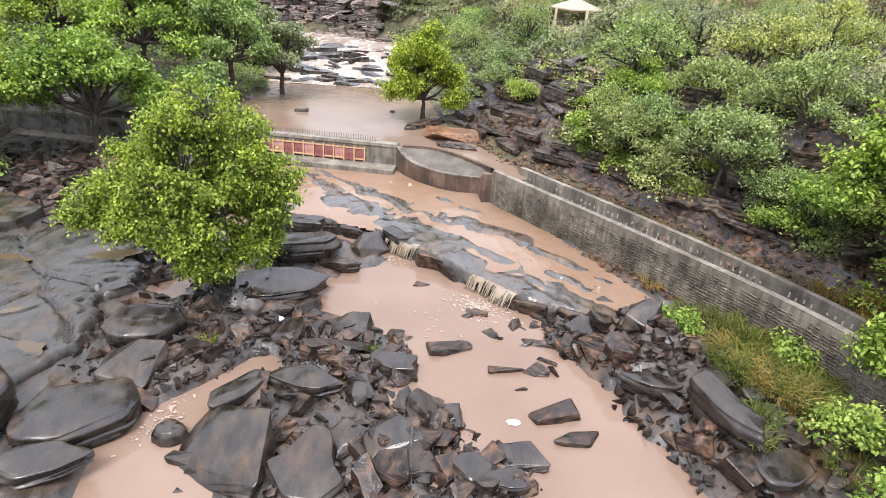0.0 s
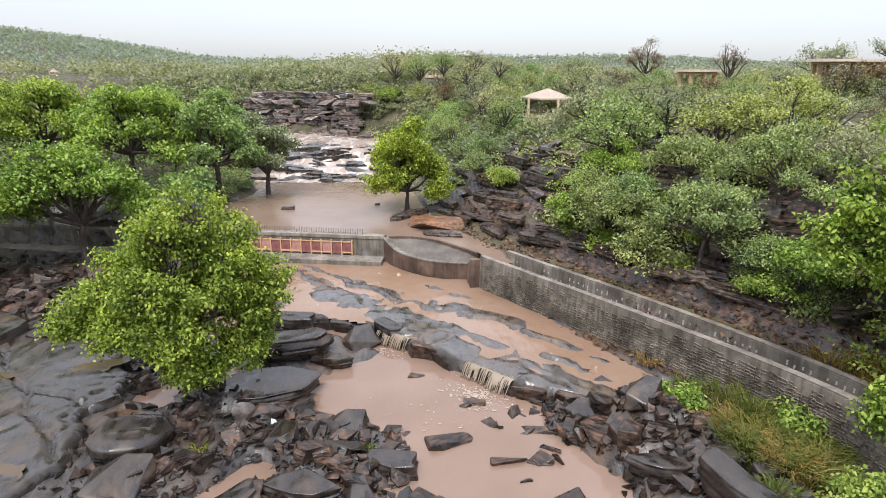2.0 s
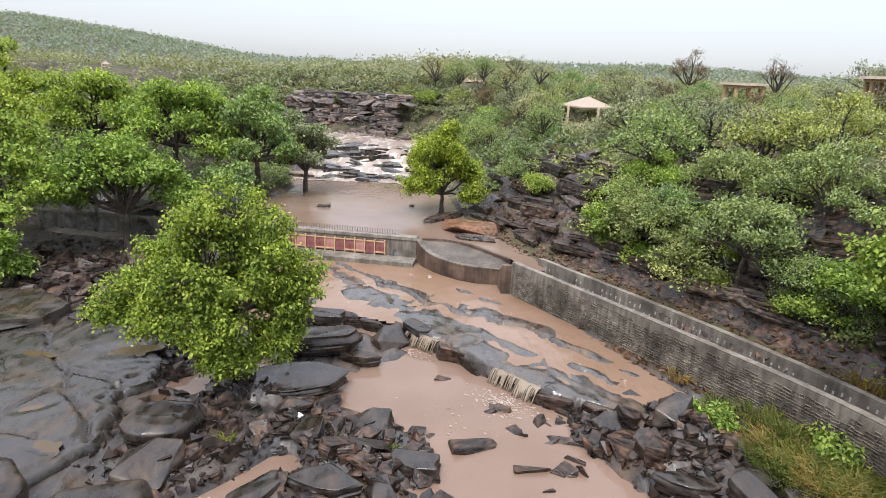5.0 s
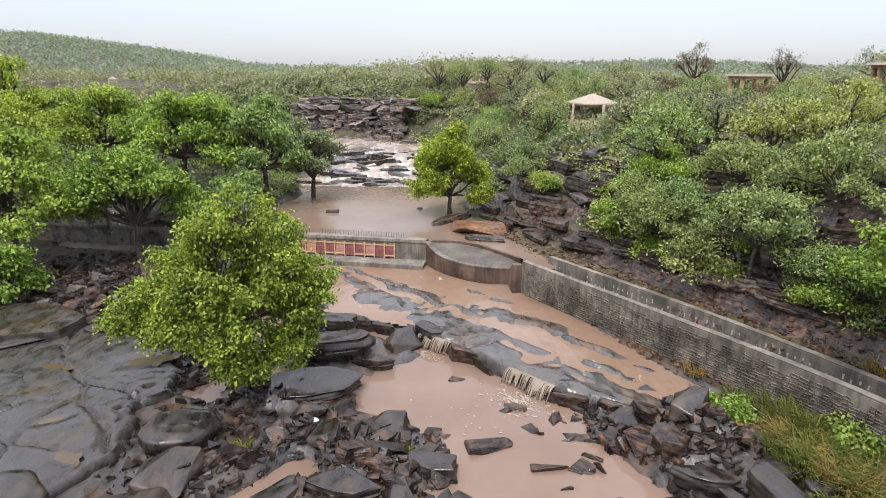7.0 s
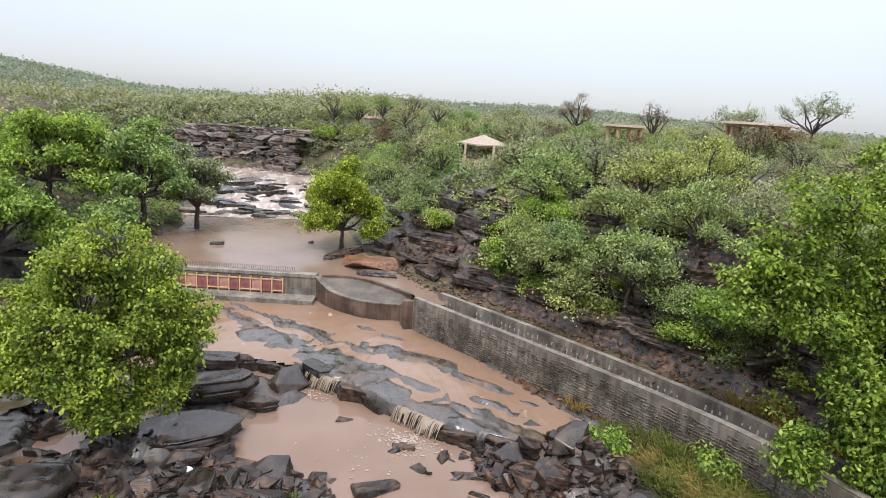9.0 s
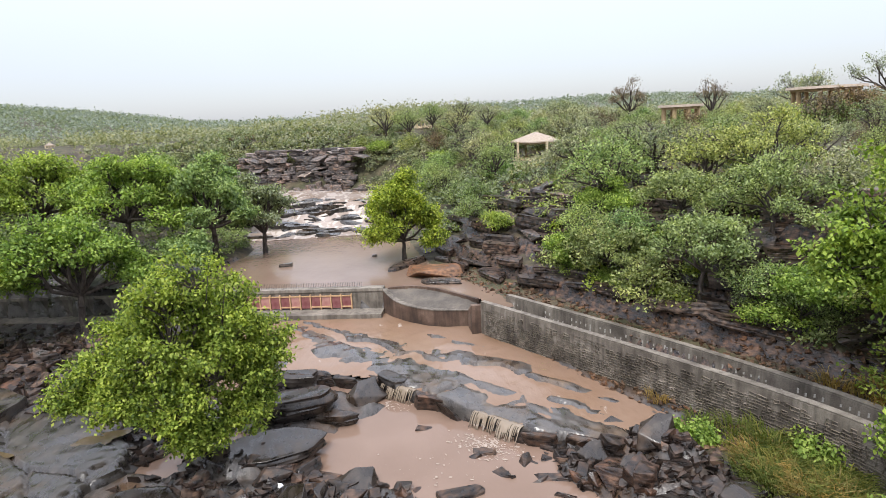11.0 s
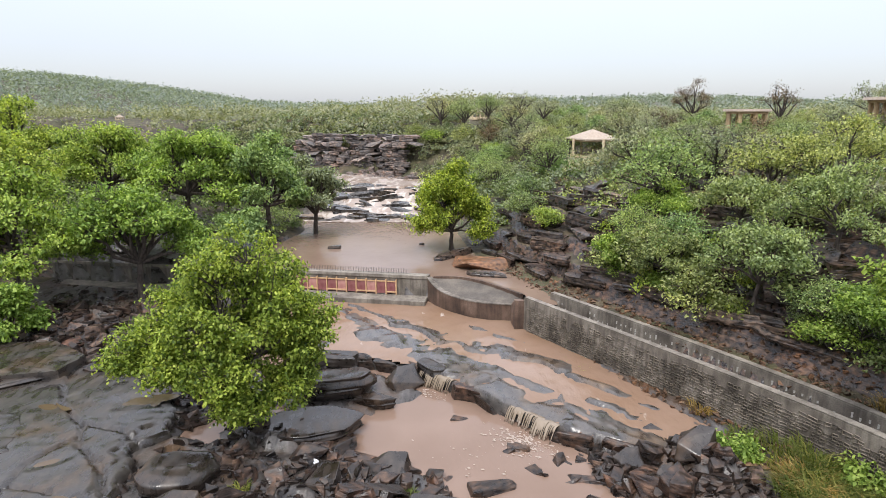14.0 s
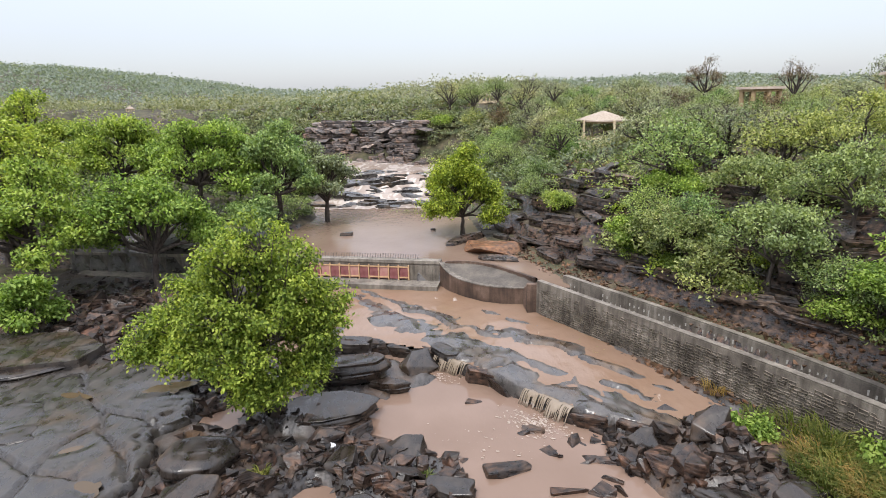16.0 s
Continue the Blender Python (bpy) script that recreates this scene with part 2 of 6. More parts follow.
MASONRY = concrete_material("brown_stone_masonry", ((0.045, 0.027, 0.019), (0.10, 0.061, 0.042), (0.18, 0.12, 0.088)), 0.5)
PLATFORM_TOP = concrete_material("wet_rubble_fill", ((0.05, 0.04, 0.032), (0.095, 0.08, 0.066), (0.15, 0.125, 0.10)), 0.2)
OCHRE_ROCK = rock_material("ochre_rock", (0.05, 0.028, 0.016), (0.14, 0.082, 0.046), (0.24, 0.15, 0.09), 0.4, 0.7)
BARK = plain_material("bark", (0.028, 0.021, 0.017), (0.085, 0.066, 0.054), 9, 0.85, (1, 1, 0.25))
LEAF = leaf_material("bright_leaves", (0.09, 0.15, 0.026), (0.245, 0.35, 0.075), (0.42, 0.51, 0.14))
LEAF_MAIN = leaf_material("glossy_green_leaves", (0.055, 0.098, 0.015), (0.19, 0.28, 0.045), (0.36, 0.45, 0.10))
LEAF_DEEP = leaf_material("deep_green_leaves", (0.09, 0.15, 0.055), (0.215, 0.315, 0.125), (0.36, 0.46, 0.20))
LEAF_SCRUB = leaf_material("scrub_leaves", (0.085, 0.12, 0.045), (0.24, 0.305, 0.132), (0.40, 0.46, 0.23))
LEAF_GREY = leaf_material("grey_green_leaves", (0.12, 0.14, 0.09), (0.265, 0.29, 0.195), (0.38, 0.41, 0.285))
LEAF_DRY = leaf_material("dry_brown_twigs", (0.085, 0.067, 0.052), (0.16, 0.125, 0.10), (0.25, 0.20, 0.155))
GRASS = leaf_material("grass_blades", (0.075, 0.105, 0.022), (0.145, 0.18, 0.045), (0.26, 0.26, 0.09))
# distance haze is mixed into these two leaf colours, bluer for the hills
HAZED_WOOD = leaf_material("hazed_woodland_leaves", (0.14, 0.17, 0.12), (0.22, 0.25, 0.18), (0.29, 0.32, 0.24))
HAZED_HILL_WOOD = leaf_material("hazed_hill_woodland", (0.15, 0.195, 0.18), (0.20, 0.25, 0.235), (0.25, 0.30, 0.28))
CREAM = plain_material("cream_plaster", (0.50, 0.39, 0.25), (0.62, 0.50, 0.34), 3, 0.8)
ROOF = plain_material("pale_roof", (0.30, 0.235, 0.18), (0.40, 0.325, 0.255), 5, 0.7)
OCHRE = plain_material("ochre_plaster", (0.34, 0.23, 0.12), (0.45, 0.32, 0.18), 3, 0.8)
RED_PANEL = plain_material("faded_red_panel", (0.17, 0.05, 0.05), (0.27, 0.11, 0.105), 3, 0.6)
PUDDLE = water_material("puddle_water", (0.075, 0.052, 0.03), (0.11, 0.076, 0.046), 0.05)
PINK_PANEL = plain_material("faded_pink_panel", (0.34, 0.15, 0.13), (0.46, 0.25, 0.21), 3, 0.6)
YELLOW_BATTEN = plain_material("yellow_batten", (0.45, 0.27, 0.14), (0.58, 0.38, 0.22), 4, 0.6)
STEEL = plain_material("rusty_steel", (0.05, 0.04, 0.035), (0.12, 0.10, 0.09), 20, 0.6)
LITTER = plain_material("pale_plastic", (0.65, 0.66, 0.68), (0.8, 0.8, 0.8), 8, 0.4)


# ---- builders ----
def mesh_of(name, verts, faces, material, smooth=False):
    me = bpy.data.meshes.new(name)
    me.from_pydata([tuple(v) for v in verts], [], [tuple(f) for f in faces])
    me.materials.append(material)
    if smooth:
        me.polygons.foreach_set("use_smooth", [True] * len(me.polygons))
    me.update()
    return me


def part(name, bm, material, parent=None, label="", smooth=False):
    """Links a bmesh, a (verts, faces) pair or a ready mesh as one object under parent."""
    if isinstance(bm, bpy.types.Mesh):
        me = bm
    elif isinstance(bm, tuple):
        me = mesh_of(name, bm[0], bm[1], material, smooth)
    else:
        me = bpy.data.meshes.new(name)
        bm.to_mesh(me)
        bm.free()
        me.materials.append(material)
        if smooth:
            me.polygons.foreach_set("use_smooth", [True] * len(me.polygons))
    ob = new(name, me)
    ob.parent = parent
    return tagged(ob, label) if label else ob


def empty(name, m, label, category, group="", kind=""):
    ob = new(name)
    ob.matrix_basis = m
    ob.empty_display_size = 0.3
    return tagged(ob, label, category, group, kind)


def box(bm, x0, y0, z0, x1, y1, z1, bevel=0.0):
    r = bmesh.ops.create_cube(bm, size=1.0, matrix=Matrix.Translation(((x0 + x1) / 2, (y0 + y1) / 2, (z0 + z1) / 2)) @ Matrix.Diagonal((x1 - x0, y1 - y0, z1 - z0, 1)))
    if bevel:
        edges = list({e for v in r["verts"] for e in v.link_edges})
        bmesh.ops.bevel(bm, geom=edges, offset=bevel, segments=1, affect="EDGES")
    return bm


def new_box(*args, **kw):
    return box(bmesh.new(), *args, **kw)


def sweep(line, profile):
    """A closed profile of (offset to the right, height) pairs carried along a line of (x, y) or (x, y, z)."""
    pts = [Vector((p[0], p[1], p[2] if len(p) > 2 else 0)) for p in line]
    verts, faces, k = [], [], len(profile)
    for i, p in enumerate(pts):
        d = (pts[min(i + 1, len(pts) - 1)] - pts[max(i - 1, 0)])
        side = Vector((d.y, -d.x, 0)).normalized()
        for o, h in profile:
            verts.append((p.x + side.x * o, p.y + side.y * o, p.z + h))
    for i in range(len(pts) - 1):
        for j in range(k):
            a, b = i * k + j, i * k + (j + 1) % k
            faces.append((a, a + k, b + k, b))
    faces.append(tuple(range(k)))
    faces.append(tuple(reversed([(len(pts) - 1) * k + j for j in range(k)])))
    return verts, faces


def finer(line, step):
    out = []
    for a, b in zip(line, line[1:]):
        n = max(1, int(math.dist(a, b) / step))
        out += [tuple(a[i] + (b[i] - a[i]) * k / n for i in range(len(a))) for k in range(n)]
    return out + [tuple(line[-1])]


def rounded(line, rounds=3):
    """Corner cutting: a smooth curve along a line."""
    for _ in range(rounds):
        out = [line[0]]
        for a, b in zip(line, line[1:]):
            out.append(tuple(p * 0.75 + q * 0.25 for p, q in zip(a, b)))
            out.append(tuple(p * 0.25 + q * 0.75 for p, q in zip(a, b)))
        line = out + [line[-1]]
    return line


# ---- the ground ----
RIGHT_BANK = [(-120, 140), (-60, 102), (-35, 90), (-18, 83.5), (-8, 80), (-2.5, 75), (-0.3, 66), (-0.8, 56), (0.4, 49), (1.0, 43), (2.2, 38), (4.5, 33.5), (5.2, 30.6), (9.57, 22.16), (13.0, 16.7), (14.1, 13.6), (15.0, 10.0), (16.0, 2.0), (17.0, -40.0)]
LEFT_BANK = [(-140, 110), (-60, 92), (-30, 79), (-17, 71), (-14.0, 62), (-13.0, 55), (-11.4, 50), (-12.0, 46), (-13.5, 41.5), (-16.0, 37.6)]
LEDGE = [(-12, 30.5), (-9, 29), (-5.7, 27.0), (-3.2, 26.6), (-1.3, 25.9), (1.0, 23.6), (3.3, 21.3), (4.6, 20.1), (8.5, 18.4)]
RAPID = [(-4.4, 16.0), (-5.4, 14.7), (-6.5, 13.2), (-6.9, 11.6), (-6.6, 9.0)]
DAM = [(-40, 41.5), (-24, 38.6), (-7.7, 36.1), (-0.9, 34.9), (0.85, 35.2), (2.2, 34.3), (3.2, 33.0), (4.3, 31.5)]


def side_distance(line, x, y):
    """Distance from a line, positive on its left as it runs."""
    best = np.full(np.shape(x), 1e9)
    out = np.zeros(np.shape(x))
    for (ax, ay), (bx, by) in zip(line, line[1:]):
        dx, dy = bx - ax, by - ay
        k = np.clip(((x - ax) * dx + (y - ay) * dy) / (dx * dx + dy * dy), 0, 1)
        ex, ey = x - ax - k * dx, y - ay - k * dy
        d = np.hypot(ex, ey)
        s = np.where(dx * ey - dy * ex > 0, 1.0, -1.0)
        near = d < best
        best = np.where(near, d, best)
        out = np.where(near, d * s, out)
    return out


def smooth(a, b, v):
    k = np.clip((v - a) / (b - a), 0, 1)
    return k * k * (3 - 2 * k)


def waves(x, y, size, seed=0.0):
    """Cheap smooth noise from -1 to 1, built of crossed waves."""
    x, y = x / size + seed * 3.7, y / size - seed * 2.3
    wx = x + 0.9 * np.sin(y * 1.3 + seed) + 0.4 * np.sin(x * 2.1 + y * 0.7)
    wy = y + 0.9 * np.sin(x * 1.1 - seed) + 0.4 * np.sin(y * 2.3 - x * 0.9)
    return (np.sin(wx * 2.1 + 0.4) * np.sin(wy * 1.9 - 0.7) + 0.6 * np.sin(wx * 4.3 + wy * 1.7) * np.sin(wy * 3.9 - 1.1) + 0.35 * np.sin(wx * 8.1 - wy * 3.0) * np.sin(wy * 7.7 + wx)) / 1.5


# heaps of rubble and bank: centre, half axes, turn, height
HEAPS = [(-3.0, 13.6, 4.6, 3.4, -12, 0.55), (-6.5, 17.0, 4.2, 3.4, 20, 0.75), (1.6, 12.0, 3.0, 1.9, -25, 0.45), (-4.6, 24.4, 4.4, 2.6, -10, 0.7),
         (7.0, 17.6, 3.4, 2.0, -55, 0.7), (9.0, 14.2, 2.6, 3.6, 20, 0.75), (10.6, 10.2, 3.0, 4.4, 15, 0.8), (9.3, 18.3, 2.2, 2.0, -55, 0.75), (-1.5, 17.0, 2.4, 1.9, 0, 0.5), (-6.2, 20.6, 3.2, 1.6, 5, 0.65),
         (-2.0, 9.2, 6.0, 2.2, 0, 0.5), (5.0, 8.0, 5.0, 2.0, 0, 0.4), (-8.8, 11.2, 2.2, 2.6, 10, 0.5)]


def height(x, y):
    x, y = np.asarray(x, float), np.asarray(y, float)
    right, left = side_distance(RIGHT_BANK, x, y), side_distance(LEFT_BANK, x, y)
    left = -left
    up = smooth(58, 74, y)
    # river bed: pool, rock shelf above the ledge, upper pool, cascades
    shelf = side_distance(LEDGE, x, y)
    bed = -0.45 + 0.12 * waves(x, y, 2.0)
    for cx, cy, rx, ry, turn, h in HEAPS:
        c, s = math.cos(radians(turn)), math.sin(radians(turn))
        u, v = ((x - cx) * c + (y - cy) * s) / rx, ((y - cy) * c - (x - cx) * s) / ry
        bed = bed + h * (1 - smooth(0.55, 1.1, np.hypot(u, v) + 0.12 * waves(x, y, 1.1, 3)))
    plates = 0.16 * waves(x * 0.8 + y * 0.6, y * 0.8 - x * 0.6 + 3, 2.6, 1.0)
    plates = np.round(plates / 0.09) * 0.03 + plates * 0.2 - 0.11
    rock = 0.20 + 0.034 * np.clip(shelf, 0, 20) + plates
    bed = np.where(shelf > 0, bed + (rock - bed) * smooth(0.0, 0.16, shelf), bed)
    # the rapid between the near boulders keeps its channel
    rapid = np.abs(side_distance(RAPID, x, y))
    bed = np.where(shelf < 0, bed + (-0.35 - bed) * smooth(1.0, 0.45, rapid), bed)
    bank = -0.45 + 1.05 * smooth(-5.0, -1.6, right) * smooth(19.5, 17.5, y) + 1.2 * smooth(-1.5, -0.5, right) * smooth(16, 20, y)
    bed = np.maximum(bed, np.where(y < 31, bank + 0.08 * waves(x, y, 1.6, 5), -9))
    # left shore: flat slabs and rubble
    shore = -8.6 - 0.10 * (y - 16) + 1.2 * waves(x, y, 5.0, 2)
    flat = 0.42 + 0.06 * waves(x, y, 3.0, 4) + 0.025 * np.clip(y - 24, 0, 20) + 0.03 * np.clip(-x - 16, 0, 40)
    bed = bed + (np.maximum(flat, bed) - bed) * smooth(0.8, -1.2, x - shore) * smooth(7, 11, y)
    bed = np.where(y < 11, np.maximum(bed, (11 - y) * 0.10 * smooth(-2, -9, x) + bed), bed)
    above = side_distance(DAM, x, y)
    upper = 1.7 + 0.15 * waves(x, y, 3.0) + (3.3 - 1.7) * smooth(54, 66, y)
    bed = np.where(above > 0, upper, bed)
    # banks
    r = np.clip(right, 0, None)
    steps = r + 0.55 * waves(x, y, 7.0, 5) * smooth(1.5, 5, r)
    hill = np.interp(steps, [0, 0.1, 1.4, 2.7, 3.1, 4.3, 4.6, 5.8, 6.2, 8.2, 8.6, 11, 11.6, 15, 25, 45, 80, 150, 300, 900], [2.0, 2.0, 2.2, 2.35, 3.3, 3.5, 4.3, 4.5, 5.2, 5.6, 6.3, 6.6, 7.1, 7.5, 8.2, 8.9, 9.3, 9.8, 11.0, 15])
    hill = hill + 0.25 * waves(x, y, 3.0, 6) * smooth(2, 6, r) + 0.9 * waves(x, y, 24, 7) * smooth(15, 60, r)
    hill = hill + 1.5 * up * smooth(48, 10, r) + 1.9 * smooth(1.2, 2.6, r) * smooth(70, 76, y) * smooth(25, 8, r)
    hill = hill + 1.3 * np.exp(-(((x - 6.3) / 9) ** 2 + ((y - 112) / 8) ** 2)) + 4.2 * np.exp(-(((x - 2) / 26) ** 2 + ((y - 148) / 24) ** 2))
    hill = np.where((r < 1.45) & (y < 30.8), np.where(r < 0.2, bed, 1.3), hill)
    z = np.where(right > 0, hill, bed)
    lf = np.clip(left, 0, None)
    west = np.interp(lf, [0, 0.5, 3, 12, 30, 60, 100, 200, 900], [2.0, 2.4, 2.9, 3.8, 5.0, 6.2, 8, 13, 20]) + 0.3 * waves(x, y, 4.0, 8) * smooth(1, 6, lf) + 2.0 * up
    z = np.where((left > 0) & (above > 0) & (right < 0), west, z)
    # far hills
    d = np.hypot(x, y)
    z = z + 40 * np.exp(-(((x + 400) / 140) ** 2 + ((y - 420) / 170) ** 2)) + 7 * np.exp(-(((x - 110) / 150) ** 2 + ((y - 420) / 140) ** 2))
    z = z + 1.6 * waves(x, y, 60, 9) * smooth(110, 260, d)
    # the long wooded ridge beyond the west bank
    az = np.degrees(np.arctan2(x, np.maximum(y, 1e-3)))
    ridge = np.interp(az, [-60, -40, -32.4, -25, -20.9, -16.5, -12.7, -8.8, -6], [36, 31.5, 28.6, 23, 18.6, 14.2, 12.0, 11.6, 11.4]) + 0.8 * waves(x, y, 45, 3)
    k = smooth(140, 420, d) * smooth(-5, -8, az) * smooth(0, 60, y)
    return z + (ridge - z) * k


def ground_at(x, y):
    return float(height(np.array([x]), np.array([y]))[0])


def spaced(near, far, count, fine_from, fine_to, fine_step):
    """Grid lines: even and close where the camera passes, widening to the horizon."""
    mid = list(np.arange(fine_from, fine_to, fine_step))
    low = [fine_from - (fine_from - near) * (k / count) ** 3 - 0.3 * k / count for k in range(count, 0, -1)]
    high = [fine_to + (far - fine_to) * (k / count) ** 3 + 0.3 * k / count for k in range(1, count + 1)]
    return np.array(low + mid + high)


gx, gy = spaced(-2600, 2600, 80, -26, 26, 0.22), spaced(-600, 3000, 80, 7, 46, 0.22)
GX, GY = np.meshgrid(gx, gy)
GZ = height(GX, GY)
nx, ny = len(gx), len(gy)
idx = np.arange(nx * ny).reshape(ny, nx)
quads = np.stack([idx[:-1, :-1], idx[:-1, 1:], idx[1:, 1:], idx[1:, :-1]], -1).reshape(-1, 4)
ground_mesh = bpy.data.meshes.new("ground")
ground_mesh.from_pydata(np.stack([GX, GY, GZ], -1).reshape(-1, 3).tolist(), [], quads.tolist())
ground_mesh.materials.append(GROUND)
ground_mesh.materials.append(BED)
ground_mesh.materials.append(LEDGE_ROCK)
cx, cy = (GX[:-1, :-1] + GX[1:, 1:]) / 2, (GY[:-1, :-1] + GY[1:, 1:]) / 2
is_bed = (side_distance(RIGHT_BANK, cx, cy) < 0.3) & (cy < 44) & (cx > -26)
rise = np.maximum.reduce([GZ[:-1, :-1], GZ[1:, :-1], GZ[:-1, 1:], GZ[1:, 1:]]) - np.minimum.reduce([GZ[:-1, :-1], GZ[1:, :-1], GZ[:-1, 1:], GZ[1:, 1:]])
cell = np.hypot(GX[1:, 1:] - GX[:-1, :-1], GY[1:, 1:] - GY[:-1, :-1])
is_rock = (rise / cell > 0.42) & ~is_bed & (cy < 48)
ground_mesh.polygons.foreach_set("material_index", (is_bed + 2 * is_rock).reshape(-1).astype(int).tolist())
ground_mesh.polygons.foreach_set("use_smooth", [True] * len(ground_mesh.polygons))
ground_mesh.update()
tagged(new("ground", ground_mesh), "wet stony river bed and scrubby brown hillsides", "ground", kind="structure")


# ---- water ----
def water_sheet(name, material, level, x0, x1, y0, y1, step, label):
    xs, ys = np.arange(x0, x1 + step, step), np.arange(y0, y1 + step, step)
    X, Y = np.meshgrid(xs, ys)
    Z = level(X, Y)
    i = np.arange(X.size).reshape(X.shape)
    keep = ~np.isnan(Z)
    ok = keep[:-1, :-1] & keep[:-1, 1:] & keep[1:, 1:] & keep[1:, :-1]
    q = np.stack([i[:-1, :-1], i[:-1, 1:], i[1:, 1:], i[1:, :-1]], -1)[ok]
    me = mesh_of(name, np.stack([X, Y, np.nan_to_num(Z)], -1).reshape(-1, 3), q, material, True)
    bm = bmesh.new()
    bm.from_mesh(me)
    bmesh.ops.delete(bm, geom=[v for v in bm.verts if not v.link_faces], context="VERTS")
    bm.to_mesh(me)
    bm.free()
    return tagged(new(name, me), label, "water", kind="structure")


def lower_level(x, y):
    return np.where((side_distance(LEDGE, x, y) < 0.25) & (side_distance(RIGHT_BANK, x, y) < 0.1) & (side_distance(DAM, x, y) < 0), 0.0, np.nan)


def shelf_level(x, y):
    s = side_distance(LEDGE, x, y)
    z = 0.50 + 0.034 * np.clip(s, 0, 20) + 0.02 * waves(x, y, 0.7, 2)
    return np.where((s > 0.02) & (side_distance(RIGHT_BANK, x, y) < 0.05) & (side_distance(DAM, x, y) < 0.3) & (x > -10), z, np.nan)


def upper_level(x, y):
    return np.where((side_distance(DAM, x, y) > 0.1) & (y < 58) & (side_distance(RIGHT_BANK, x, y) < 1.0) & (side_distance(LEFT_BANK, x, y) > -1.5), 2.12, np.nan)


def cascade_level(x, y):
    z = 1.6 * smooth(53.5, 66, y) / 0.27 + 0.55 * waves(x, y * 1.6, 3.2, 4)
    step = np.floor(z)
    z = 2.14 + (step + smooth(0.72, 1.0, z - step)) * 0.27 + 0.03 * waves(x, y, 0.7, 3)
    return np.where((side_distance(RIGHT_BANK, x, y) < 0.6) & (side_distance(LEFT_BANK, x, y) > -1.0) & (y > 53.5), np.where(y > 66.5, 3.72, np.minimum(z, 3.74)), np.nan)


water_sheet("water", POOL_WATER, lower_level, -14, 16, 4, 31, 0.25, "still muddy brown pool between the rocks")
water_sheet("water", SHELF_WATER, shelf_level, -10, 11, 17, 36.5, 0.2, "thin muddy water running over the rock shelf")
water_sheet("water", UPPER_WATER, upper_level, -24, 6, 30, 58, 0.25, "calm muddy pool held behind the low dam")
water_sheet("water", WHITE_WATER, cascade_level, -40, 2, 53, 92, 0.2, "white water stepping down over rock ledges")
# ---- canal and dam ----
CANAL_FRONT = rounded([(4.24, 30.1), (9.57, 22.16), (13.0, 16.7), (14.1, 13.6), (15.0, 10.0), (16.0, 2.0), (16.4, -6.0)], 3)
CANAL_BACK = rounded([(5.75, 30.95), (10.4, 23.95), (14.0, 17.7), (15.4, 13.8), (16.3, 10.0), (17.4, 2.0), (17.8, -6.0)], 3)


def canal_wall(line, thick, top, foot, label):
    wall = tagged(new("canal_wall"), label, "wall", kind="structure")
    part("wall_face", sweep(line, [(0, foot), (thick, foot), (thick, top - 0.07), (0, top - 0.07)]), CONCRETE, wall)
    part("coping", sweep(line, [(-0.03, top - 0.07), (thick + 0.02, top - 0.07), (thick, top), (-0.01, top)]), CONCRETE_CAP, wall, "pale worn concrete coping")
    return wall


front_wall = canal_wall(CANAL_FRONT, -0.32, 2.5, -0.3, "grey stone canal wall streaked with damp, river side")
back_wall = canal_wall(CANAL_BACK, -0.30, 2.5, 1.0, "grey concrete canal wall stained by weep holes, hill side")


def dam():
    d = tagged(new("check_dam"), "low grey concrete dam across the river", "dam", kind="structure")
    line = finer([(-30, 39.6), (-24, 38.6), (-7.7, 36.1), (-0.9, 34.9)], 2.0)
    part("dam_body", sweep(line, [(0, 0.2), (0, 2.12), (-0.75, 2.12), (-0.75, 0.2)]), CONCRETE, d)
    crest = part("crest", sweep(line, [(0.06, 2.12), (0.06, 2.3), (-0.55, 2.3), (-0.55, 2.12)]), CONCRETE_CAP, d, "grey concrete crest")
    part("apron", sweep(line, [(1.05, 0.0), (1.05, 1.0), (-0.02, 1.06), (-0.02, 0.0)]), CONCRETE_CAP, d, "pale concrete apron at the foot")
    # rebar spikes
    for k in range(110):
        f = k / 109
        x, y = -13.5 + (-2.2 + 13.5) * f, 37.0 + (35.13 - 37.0) * f + 0.35
        bm = bmesh.new()
        bmesh.ops.create_cone(bm, cap_ends=True, segments=5, radius1=0.012, radius2=0.012, depth=0.34, matrix=pose(x, y, 2.45, random.uniform(-5, 5), random.uniform(-5, 5), 0))
        part("rebar", bm, STEEL, crest)
    # painted panels under the crest
    ux, uy = 6.8 / 6.905, -1.2 / 6.905
    for k in range(11):
        a = -9.6 + k * 0.62
        x, y = a, 36.1 + (a + 7.7) * (-1.2 / 6.8)
        m = Matrix.Translation((x, y, 0)) @ Matrix.Rotation(math.atan2(uy, ux), 4, "Z")
        p = part("panel", new_box(0.03, -0.10, 1.14, 0.56, -0.02, 1.88), (RED_PANEL, RED_PANEL, PINK_PANEL)[k % 3], d, "faded red panel")
        p.matrix_basis = m
        for args in ((0.56, -0.16, 1.08, 0.63, -0.02, 2.0), (0.0, -0.15, 1.86, 0.56, -0.105, 1.93)) + (((0.0, -0.15, 1.2, 0.56, -0.105, 1.27),) if k % 3 else ()):
            part("batten", new_box(*args), YELLOW_BATTEN, p, "yellow painted batten")
    return d


dam()


